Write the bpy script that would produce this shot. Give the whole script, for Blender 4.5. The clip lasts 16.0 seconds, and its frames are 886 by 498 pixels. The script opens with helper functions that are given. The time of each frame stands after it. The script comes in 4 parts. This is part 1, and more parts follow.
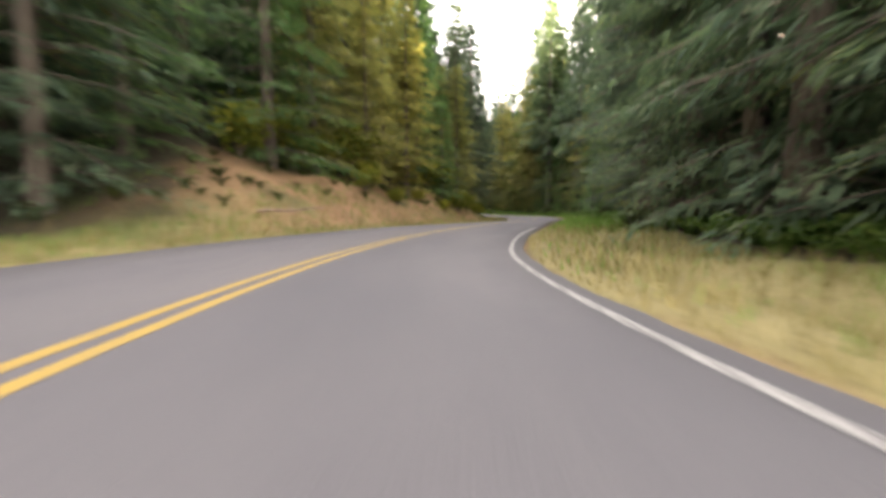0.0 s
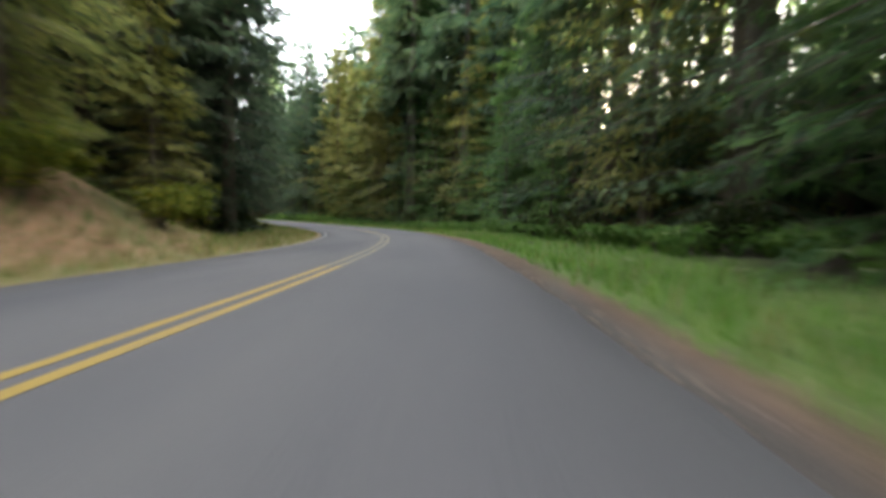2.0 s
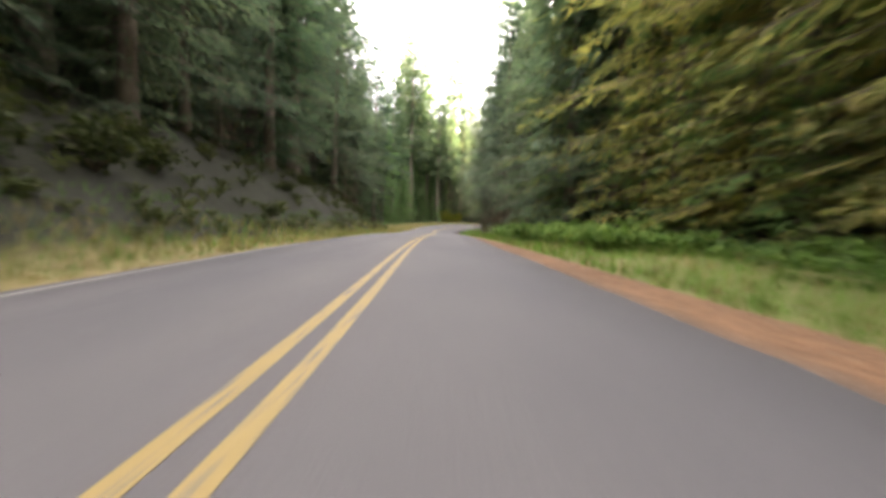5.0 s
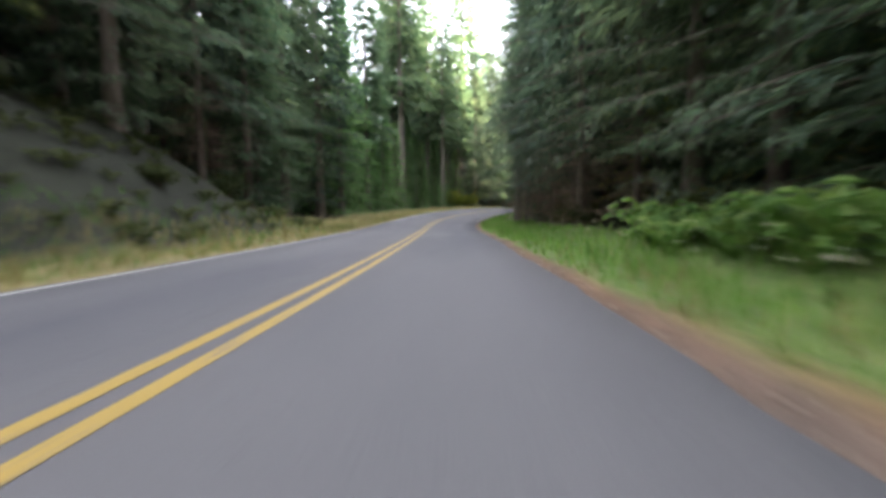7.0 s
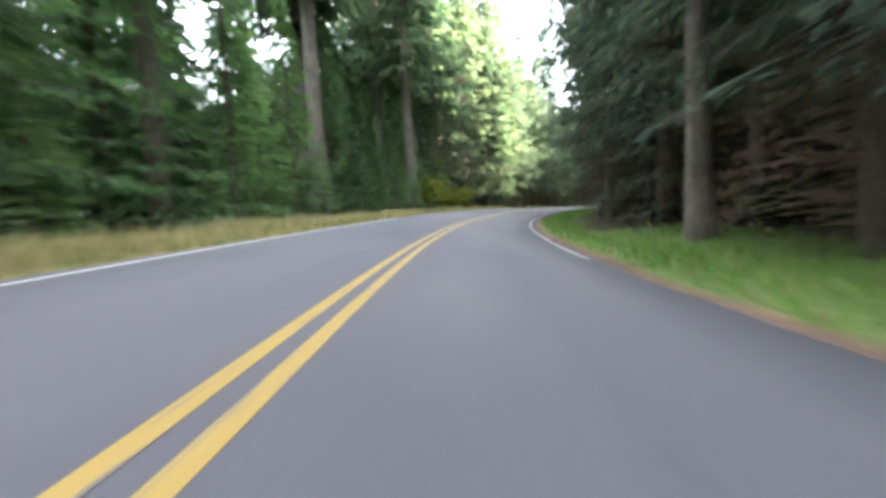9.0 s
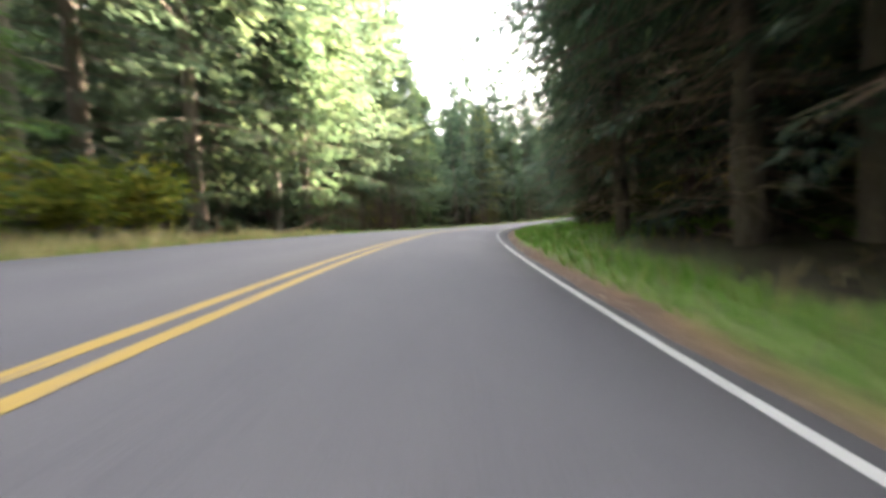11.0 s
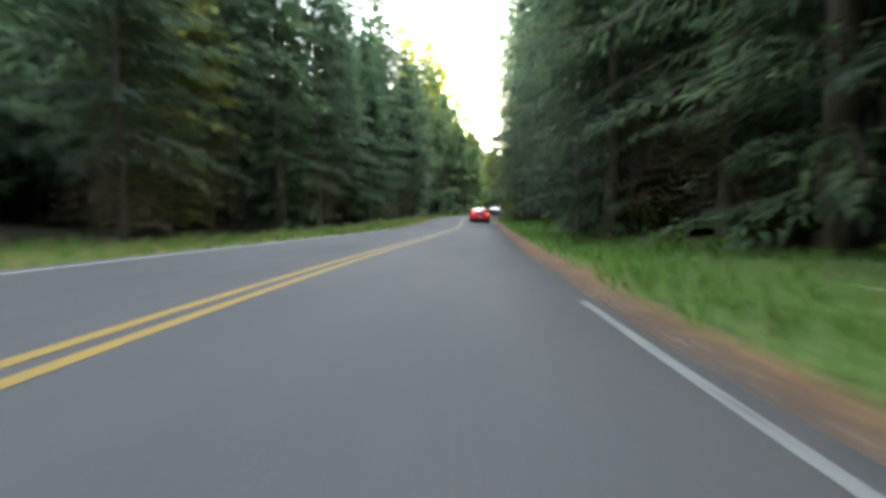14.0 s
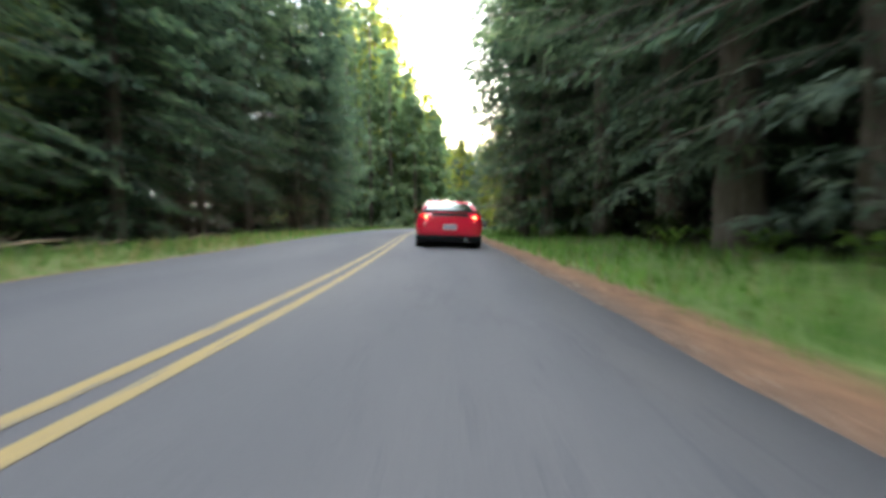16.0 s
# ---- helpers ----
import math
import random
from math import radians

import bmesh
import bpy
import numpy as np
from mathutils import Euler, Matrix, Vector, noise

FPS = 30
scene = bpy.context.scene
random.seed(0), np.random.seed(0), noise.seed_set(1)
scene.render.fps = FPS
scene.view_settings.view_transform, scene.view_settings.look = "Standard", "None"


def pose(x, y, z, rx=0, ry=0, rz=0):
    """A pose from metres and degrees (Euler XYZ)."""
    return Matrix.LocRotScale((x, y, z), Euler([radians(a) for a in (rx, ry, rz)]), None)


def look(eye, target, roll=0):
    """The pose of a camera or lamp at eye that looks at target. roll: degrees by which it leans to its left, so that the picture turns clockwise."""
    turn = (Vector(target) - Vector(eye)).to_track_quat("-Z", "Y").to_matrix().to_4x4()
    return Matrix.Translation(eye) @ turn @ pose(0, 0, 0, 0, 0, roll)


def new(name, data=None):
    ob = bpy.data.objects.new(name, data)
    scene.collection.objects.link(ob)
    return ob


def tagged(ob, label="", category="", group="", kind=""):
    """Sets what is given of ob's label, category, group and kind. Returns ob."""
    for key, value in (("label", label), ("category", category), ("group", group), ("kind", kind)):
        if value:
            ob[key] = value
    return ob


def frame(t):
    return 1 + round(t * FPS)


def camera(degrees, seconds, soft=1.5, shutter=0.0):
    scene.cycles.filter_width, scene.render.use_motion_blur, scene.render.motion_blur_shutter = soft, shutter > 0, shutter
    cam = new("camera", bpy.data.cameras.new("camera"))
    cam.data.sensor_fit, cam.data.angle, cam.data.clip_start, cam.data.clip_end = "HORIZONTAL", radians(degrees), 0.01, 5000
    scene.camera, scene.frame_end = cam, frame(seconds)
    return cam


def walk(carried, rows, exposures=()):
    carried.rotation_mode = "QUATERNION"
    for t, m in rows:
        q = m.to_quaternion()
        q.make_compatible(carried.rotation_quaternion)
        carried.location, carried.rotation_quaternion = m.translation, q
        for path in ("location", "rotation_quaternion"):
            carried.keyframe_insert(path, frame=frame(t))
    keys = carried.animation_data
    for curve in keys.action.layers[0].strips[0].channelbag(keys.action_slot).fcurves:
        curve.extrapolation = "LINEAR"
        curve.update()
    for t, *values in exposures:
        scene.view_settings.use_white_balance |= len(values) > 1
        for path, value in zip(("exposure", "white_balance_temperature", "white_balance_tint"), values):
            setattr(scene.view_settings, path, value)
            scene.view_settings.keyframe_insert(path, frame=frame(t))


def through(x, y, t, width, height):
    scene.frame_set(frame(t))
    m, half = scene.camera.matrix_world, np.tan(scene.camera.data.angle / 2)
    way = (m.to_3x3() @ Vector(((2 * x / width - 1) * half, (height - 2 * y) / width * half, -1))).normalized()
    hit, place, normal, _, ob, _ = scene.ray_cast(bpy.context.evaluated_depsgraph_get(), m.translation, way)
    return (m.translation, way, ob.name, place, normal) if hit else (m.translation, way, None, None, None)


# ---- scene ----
EXPOSURES = [(0.0, 4.57, 7560, 20), (0.5, 4.89, 7870, 21), (1.0, 5.17, 8350, 19), (1.6, 4.52, 8610, 19), (2.0, 4.50, 6670, 10), (2.3, 4.97, 6250, 7), (2.7, 5.20, 6200, 8), (3.0, 5.30, 6400, 14),
             (3.5, 5.50, 7120, 20), (4.5, 5.29, 7830, 21), (5.5, 4.97, 7030, 19), (7.0, 4.82, 6360, 17), (7.7, 5.16, 6200, 17), (8.5, 5.12, 6100, 13), (9.0, 5.32, 6150, 15), (9.5, 5.27, 6270, 16),
             (10.0, 5.35, 6450, 18), (12.5, 5.52, 6850, 15), (13.1, 5.02, 6500, 10), (13.6, 4.60, 6100, 8), (14.0, 4.60, 6100, 6), (14.6, 4.52, 6100, 7), (15.0, 4.58, 6200, 8), (16.0, 4.86, 6150, 8)]
cam = camera(87.7, 16.0, soft=3.7, shutter=0.45)
walk(cam, [
    (0.0, pose(1.990, -5.177, 0.614, 84.92, 0.07, 0.61)),
    (0.5, pose(2.644, 4.305, 0.400, 83.05, 2.18, -6.27)),
    (1.0, pose(4.339, 13.659, 0.337, 85.85, 0.83, -12.79)),
    (1.5, pose(6.518, 22.983, 0.302, 84.63, -1.15, -15.70)),
    (2.0, pose(9.265, 32.032, 0.246, 86.22, -1.59, -17.15)),
    (2.5, pose(12.013, 40.897, 0.192, 86.37, -2.14, -14.88)),
    (3.0, pose(13.810, 49.760, 0.121, 87.04, -3.01, -8.30)),
    (3.5, pose(14.551, 58.497, 0.037, 86.87, -2.72, -0.34)),
    (4.0, pose(14.207, 67.021, -0.020, 86.23, -3.27, 7.45)),
    (4.5, pose(12.765, 75.257, -0.047, 87.18, -2.17, 11.82)),
    (5.0, pose(10.874, 83.111, -0.024, 86.97, -1.88, 16.67)),
    (5.5, pose(8.692, 90.540, 0.018, 86.48, -1.19, 18.60)),
    (6.0, pose(6.517, 97.947, 0.040, 85.89, -0.37, 18.59)),
    (6.5, pose(4.404, 105.695, 0.048, 85.40, 0.32, 18.12)),
    (7.0, pose(2.215, 114.099, -0.023, 85.19, 0.61, 18.28)),
    (7.5, pose(-0.641, 122.777, -0.121, 86.21, -0.14, 19.03)),
    (8.0, pose(-3.691, 131.511, -0.225, 85.93, 0.13, 18.95)),
    (8.5, pose(-6.611, 140.442, -0.283, 85.80, 1.52, 17.51)),
    (9.0, pose(-9.188, 149.640, -0.295, 86.07, 3.09, 15.03)),
    (9.6, pose(-11.399, 160.891, -0.200, 87.31, 4.38, 10.60)),
    (10.0, pose(-12.260, 168.429, -0.100, 87.85, 4.39, 5.42)),
    (10.5, pose(-12.681, 177.531, 0.087, 87.71, 4.26, -0.15)),
    (11.0, pose(-12.307, 186.128, 0.276, 87.38, 3.94, -4.48)),
    (11.5, pose(-11.426, 194.378, 0.451, 86.98, 3.56, -7.46)),
    (12.0, pose(-10.173, 202.433, 0.551, 86.65, 3.25, -10.11)),
    (12.5, pose(-8.512, 210.428, 0.625, 86.51, 3.11, -13.40)),
    (13.0, pose(-6.306, 218.314, 0.646, 86.58, 1.74, -19.23)),
    (13.5, pose(-3.451, 225.851, 0.689, 86.37, 0.74, -25.31)),
    (14.0, pose(0.038, 232.998, 0.766, 86.68, 0.34, -30.31)),
    (14.5, pose(4.091, 239.710, 0.821, 87.16, 0.70, -33.97)),
    (15.0, pose(8.514, 245.944, 0.851, 87.34, 0.63, -35.15)),
    (15.5, pose(12.992, 252.006, 0.922, 87.40, 0.90, -35.00)),
    (16.0, pose(17.362, 258.105, 1.027, 88.32, 0.76, -34.75)),
], exposures=EXPOSURES)

# ---- world and sun: a low evening sun behind the woods, the road in open shade ----
SUN_HEADING = -37.0      # degrees, measured like the road's heading
SUN_HEIGHT = 6.6
world = bpy.data.worlds.new("sky")
scene.world = world
world.use_nodes = True
wn, wl = world.node_tree.nodes, world.node_tree.links
sky = wn.new("ShaderNodeTexSky")
sky.sky_type = "NISHITA"
sky.sun_disc = False
sky.sun_elevation = radians(SUN_HEIGHT)
sky.sun_rotation = radians(-SUN_HEADING)
sky.dust_density = 1.3
sky.air_density = 0.8
sky.ozone_density = 0.6
wn["Background"].inputs["Strength"].default_value = 0.15
# an even veil of high cloud, through which the clear sky shows a little
cloud = wn.new("ShaderNodeMix")
cloud.data_type = "RGBA"
cloud.inputs[0].default_value = 0.86
cloud.inputs[7].default_value = (1.62, 1.70, 1.78, 1)
wl.new(sky.outputs["Color"], cloud.inputs[6])
wl.new(cloud.outputs[2], wn["Background"].inputs["Color"])
sun = new("sun", bpy.data.lights.new("sun", "SUN"))
sun.data.energy, sun.data.angle, sun.data.color = 4.2, radians(0.53), (1.0, 0.89, 0.70)
sh, se = radians(SUN_HEADING), radians(SUN_HEIGHT)
sun_way = Vector((-math.sin(sh) * math.cos(se), math.cos(sh) * math.cos(se), math.sin(se)))
sun.matrix_world = look(sun_way * 100, (0, 0, 0))

# The road: curvature every 6 m, level, cross fall and paved half widths every 15 m, from station -10
CURVE = [-0.022948, -0.021997, -0.020068, -0.015977, -0.010442, -0.006053, -0.004367, -0.002255, 0.004264, 0.009785, 0.012384, 0.014683, 0.018302, 0.018076, 0.014244, 0.011117, 0.005388, -0.000133, -0.002699, -0.002906, -0.001424, 0.000923, 0.002815, 0.002242, 0.000796, -0.000100, -0.002574, -0.007105, -0.007250, -0.007040, -0.008021, -0.010678, -0.010582, -0.008384, -0.006459, -0.005480, -0.005561, -0.006654, -0.008654, -0.011351, -0.015252, -0.016010, -0.012108, -0.006415, -0.002192, -0.000835, 0.000729, 0.003473, 0.004321, 0.003000, -0.003333, -0.009667, -0.016000, -0.016000, -0.016000, -0.016000, -0.016000, -0.016000, -0.016000, -0.016000, -0.016000]
LEVEL = [0.0088, -0.2355, -0.3621, -0.5210, -0.6509, -0.7646, -0.7953, -0.6926, -0.6612, -0.8210, -0.9732, -0.9610, -0.7400, -0.3838, -0.0570, 0.0772, 0.0773, 0.1439, 0.2045, 0.4028, 0.9402, 1.4462, 1.8332, 2.0888, 2.3293]
FALL = [0.0141, 0.0432, 0.0143, -0.0206, -0.0481, -0.0441, -0.0254, -0.0011, 0.0034, 0.0042, 0.0329, 0.0796, 0.1253, 0.1419, 0.1163, 0.0858, 0.0621, 0.0361, 0.0427, 0.0434, 0.0412, 0.0331, 0.0199, 0.0071, -0.0045]
PAVED_LEFT = [3.0956, 3.0935, 3.0464, 3.0956, 3.1229, 3.1706, 3.2624, 3.2329, 3.1749, 3.1035, 2.9913, 3.0766, 3.1621, 3.2036, 3.2128, 3.2288, 3.2185, 3.2373, 3.1170, 3.1477, 3.2029, 3.1962, 3.1729, 3.1619, 3.1576]
PAVED_RIGHT = [3.7521, 3.4300, 3.6399, 2.9825, 2.5634, 2.6936, 2.5324, 2.7477, 2.6178, 2.5189, 2.6747, 3.1637, 3.3045, 3.0515, 3.1130, 3.4798, 3.5369, 3.2107, 3.0915, 2.8531, 3.0746, 3.1395, 3.1704, 3.1847, 3.1902]
LINE_LEFT = [3.0389, 3.0607, 3.0632, 3.0402, 3.0357, 2.9195, 2.9500, 3.1163, 3.0144, 2.9354, 2.8410, 2.8678, 3.0319, 3.1029, 3.0416, 3.0036, 2.9675, 2.9119, 3.0787, 3.0596, 3.0287, 3.0139, 3.0068, 3.0035, 3.0023]
LINE_RIGHT = [3.4521, 3.1300, 3.3399, 3.1272, 2.9904, 2.9254, 2.8962, 2.8861, 2.8897, 2.9086, 2.9530, 3.0437, 3.1845, 2.8592, 2.9556, 3.0300, 3.0750, 3.0600, 2.9715, 2.9140, 2.8870, 2.8740, 2.8679, 2.8651, 2.8640]
YELLOW = 0.112
CROWN = 0.0041

# ---- the road's line ----
STATION = np.arange(-80, 461).astype(float)
bend = np.interp(STATION, -10 + 6.0 * np.arange(len(CURVE)), CURVE)
HEAD = np.concatenate([[0], np.cumsum((bend[1:] + bend[:-1]) / 2)])
HEAD -= HEAD[80]
mid = (HEAD[1:] + HEAD[:-1]) / 2
LINE_X = np.concatenate([[0], np.cumsum(-np.sin(mid))])
LINE_Y = np.concatenate([[0], np.cumsum(np.cos(mid))])
LINE_X -= LINE_X[80]
LINE_Y -= LINE_Y[80]
KNOT = -10 + 15.0 * np.arange(len(LEVEL))
smooth = np.hanning(15) / np.hanning(15).sum()


def along(values):
    return np.convolve(np.pad(np.interp(STATION, KNOT, values), 7, "edge"), smooth, "valid")


Z_LINE, Z_FALL = along(LEVEL), along(FALL)


def paved_left(s):
    return np.interp(s, KNOT, PAVED_LEFT)


def paved_right(s):
    return np.interp(s, KNOT, PAVED_RIGHT)


def plan(s, o):
    """Place of station s at o metres to the right of the centre line."""
    h = np.interp(s, STATION, HEAD)
    return np.interp(s, STATION, LINE_X) + o * np.cos(h), np.interp(s, STATION, LINE_Y) + o * np.sin(h)


def deck(s, o):
    """Height of the pavement."""
    return np.interp(s, STATION, Z_LINE) - o * np.interp(s, STATION, Z_FALL) - CROWN * np.abs(o)


def ramp(x, a, b):
    u = np.clip((x - a) / (b - a), 0, 1)
    return u * u * (3 - 2 * u)


def waves(s, o):
    return (np.sin(s * 0.41 + o * 0.9) + np.sin(s * 0.17 - o * 0.53 + 1.3) + 0.6 * np.sin(s * 1.13 + o * 1.7 + 0.5)
            + 0.5 * np.sin(s * 0.73 - o * 2.1 + 2.2)) / 3


def earth_bank(s):
    """How much of the cut bank stands on the left at station s: the tan one, then the grey one."""
    return ramp(s, 4, 14) * (1 - ramp(s, 43, 54)), ramp(s, 66, 84) * (1 - ramp(s, 134, 148))


def ground(s, o):
    """Height of the ground beside the road."""
    s, o = np.asarray(s, float), np.asarray(o, float)
    pl, pr = paved_left(s), paved_right(s)
    edge = deck(s, np.clip(o, -pl, pr))
    ul, ur = np.maximum(-o - pl, 0), np.maximum(o - pr, 0)
    inside = (o > -pl + 0.02) & (o < pr - 0.02)
    z = edge - 0.05 - 0.02 * ramp(np.maximum(ul, ur), 0, 1)
    tan, grey = earth_bank(s)
    z = z + tan * (2.2 * ramp(ul, 1.6, 5.2) + 0.45 * np.maximum(ul - 4.5, 0))
    z = z + grey * (4.2 * ramp(ul, 2.0, 9.0) + 0.30 * np.maximum(ul - 8, 0))
    # rise past 22 m: unseen ridge added to block low sun and sky gaps
    z = z + 0.06 * np.maximum(ul - 6, 0) + 0.03 * np.maximum(ur - 7, 0) + 0.24 * np.maximum(ul - 22, 0) * (1 - ramp(s, 312, 328)) * (1 - 0.8 * ramp(s, 160, 178) * (1 - ramp(s, 215, 235))) + 0.24 * np.maximum(ur - 22, 0) * (1 - 0.8 * (1 - ramp(s, 78, 100)))
    z = z - 0.18 * ramp(ur, 0.8, 2.2) + 0.25 * ramp(ur, 2.4, 6)
    rough = ramp(np.maximum(ul, ur), 0.8, 5)
    z = z + rough * (0.18 + 0.25 * (tan + grey) * (o < 0)) * waves(s, o)
    z = np.minimum(z, edge + 16)
    return np.where(inside, edge - 0.12, z)


def spot(s, o, sink=0.05):
    x, y = plan(s, o)
    return float(x), float(y), float(ground(s, o)) - sink


# ---- materials ----
def material(name, rough=0.9):
    m = bpy.data.materials.new(name)
    m.use_nodes = True
    b = m.node_tree.nodes["Principled BSDF"]
    b.inputs["Roughness"].default_value = rough
    b.inputs["Specular IOR Level"].default_value = 0.25
    return m, m.node_tree.nodes, m.node_tree.links, b


def texture_noise(nodes, links, where, scale, detail=4.0, rough=0.6):
    n = nodes.new("ShaderNodeTexNoise")
    n.inputs["Scale"].default_value, n.inputs["Detail"].default_value, n.inputs["Roughness"].default_value = scale, detail, rough
    if where is not None:
        links.new(where, n.inputs["Vector"])
    return n.outputs["Fac"]


def colours(nodes, links, fac, *stops):
    r = nodes.new("ShaderNodeValToRGB")
    e = r.color_ramp.elements
    while len(e) < len(stops):
        e.new(0.5)
    for el, (p, c) in zip(e, stops):
        el.position, el.color = p, (*c, 1)
    links.new(fac, r.inputs["Fac"])
    return r.outputs["Color"]


def blend(nodes, links, fac, a, b, how="MIX"):
    m = nodes.new("ShaderNodeMix")
    m.data_type, m.blend_type = "RGBA", how
    for socket, v in ((m.inputs[0], fac), (m.inputs[6], a), (m.inputs[7], b)):
        if isinstance(v, (int, float)):
            socket.default_value = v
        elif isinstance(v, tuple):
            socket.default_value = (*v, 1)
        else:
            links.new(v, socket)
    return m.outputs[2]


def relief(nodes, links, b, height, strength, distance=0.02):
    n = nodes.new("ShaderNodeBump")
    n.inputs["Strength"].default_value, n.inputs["Distance"].default_value = strength, distance
    links.new(height, n.inputs["Height"])
    links.new(n.outputs["Normal"], b.inputs["Normal"])


def where_of(nodes, kind="Object"):
    return nodes.new("ShaderNodeTexCoord").outputs[kind]


def mapped(nodes, links, source, scale):
    m = nodes.new("ShaderNodeMapping")
    m.inputs["Scale"].default_value = scale
    links.new(source, m.inputs["Vector"])
    return m.outputs["Vector"]


def asphalt_material():
    m, n, l, b = material("asphalt", 0.85)
    uv = where_of(n, "UV")
    world_at = where_of(n)
    long = mapped(n, l, uv, (0.03, 0.8, 1))
    grain = texture_noise(n, l, world_at, 90, 3, 0.7)
    streak = texture_noise(n, l, long, 1.0, 2, 0.45)
    patch = texture_noise(n, l, mapped(n, l, uv, (0.10, 0.35, 1)), 1.0, 4, 0.5)
    base = colours(n, l, streak, (0.3, (0.097, 0.092, 0.097)), (0.55, (0.107, 0.101, 0.104)), (0.75, (0.116, 0.109, 0.110)))
    dark = colours(n, l, patch, (0.34, (0.74, 0.76, 0.80)), (0.58, (1, 1, 1)))
    c = blend(n, l, 1.0, base, dark, "MULTIPLY")
    # tar seams and cracks, mostly along the lane
    crack = texture_noise(n, l, mapped(n, l, uv, (0.16, 1.1, 1)), 1.7, 7, 0.62)
    where = texture_noise(n, l, mapped(n, l, uv, (0.03, 0.22, 1)), 1.0, 2, 0.5)
    thin = colours(n, l, crack, (0.485, (1, 1, 1)), (0.50, (0.78, 0.79, 0.82)), (0.515, (1, 1, 1)))
    c = blend(n, l, colours(n, l, where, (0.56, (0, 0, 0)), (0.68, (1, 1, 1))), c, blend(n, l, 1.0, c, thin, "MULTIPLY"))
    c = blend(n, l, 0.45, c, colours(n, l, grain, (0.3, (0.35, 0.35, 0.36)), (0.7, (1.5, 1.5, 1.5))), "MULTIPLY")
    l.new(c, b.inputs["Base Color"])
    relief(n, l, b, grain, 0.35, 0.006)
    return m


def paint_material(name, colour, worn):
    m, n, l, b = material(name, 0.7)
    uv = where_of(n, "UV")
    wear = texture_noise(n, l, mapped(n, l, uv, (1.2, 14, 1)), 1.5, 7, 0.7)
    chips = texture_noise(n, l, where_of(n), 60, 3, 0.7)
    c = colours(n, l, wear, (worn, (0.12, 0.113, 0.113)), (worn + 0.12, colour))
    c = blend(n, l, 0.35, c, colours(n, l, chips, (0.35, (0.45, 0.44, 0.42)), (0.6, (1.1, 1.1, 1.1))), "MULTIPLY")
    l.new(c, b.inputs["Base Color"])
    return m


def ground_material():
    """Soil, gravel and litter; the strips come from the layers that the ground mesh carries."""
    m, n, l, b = material("roadside_ground", 0.95)
    at = where_of(n)

    def layer(name):
        a = n.new("ShaderNodeAttribute")
        a.attribute_name = name
        return a.outputs["Fac"]
    big, small, fine = texture_noise(n, l, at, 0.5, 5), texture_noise(n, l, at, 6, 5, 0.7), texture_noise(n, l, at, 45, 3, 0.7)
    litter = colours(n, l, small, (0.3, (0.017, 0.014, 0.009)), (0.5, (0.042, 0.032, 0.020)), (0.7, (0.030, 0.046, 0.014)))
    moss = colours(n, l, small, (0.3, (0.051, 0.090, 0.020)), (0.55, (0.100, 0.146, 0.037)), (0.75, (0.172, 0.180, 0.062)))
    red = colours(n, l, fine, (0.3, (0.087, 0.047, 0.028)), (0.5, (0.179, 0.097, 0.055)), (0.75, (0.258, 0.167, 0.106)))
    earth = colours(n, l, small, (0.25, (0.129, 0.072, 0.038)), (0.45, (0.274, 0.152, 0.080)), (0.6, (0.258, 0.175, 0.099)), (0.75, (0.167, 0.160, 0.065)))
    # second bank's earth: shade under the overhanging trees is put into this colour
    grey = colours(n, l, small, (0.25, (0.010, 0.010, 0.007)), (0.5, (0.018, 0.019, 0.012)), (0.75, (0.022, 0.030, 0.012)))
    c = blend(n, l, layer("grass"), litter, moss)
    straw = colours(n, l, small, (0.3, (0.118, 0.098, 0.042)), (0.55, (0.206, 0.170, 0.076)), (0.75, (0.166, 0.158, 0.062)))
    c = blend(n, l, layer("dry"), c, straw)
    c = blend(n, l, layer("tan"), c, earth)
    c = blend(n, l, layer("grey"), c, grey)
    red = blend(n, l, 0.7, red, colours(n, l, small, (0.35, (0.418, 0.395, 0.380)), (0.65, (1.25, 1.2, 1.1))), "MULTIPLY")
    c = blend(n, l, layer("gravel"), c, red)
    c = blend(n, l, layer("grit"), c, colours(n, l, fine, (0.3, (0.034, 0.030, 0.028)), (0.7, (0.114, 0.095, 0.084))))
    c = blend(n, l, 0.5, c, colours(n, l, big, (0.3, (0.6, 0.6, 0.6)), (0.7, (1.35, 1.35, 1.35))), "MULTIPLY")
    l.new(c, b.inputs["Base Color"])
    relief(n, l, b, small, 0.6, 0.08)
    return m


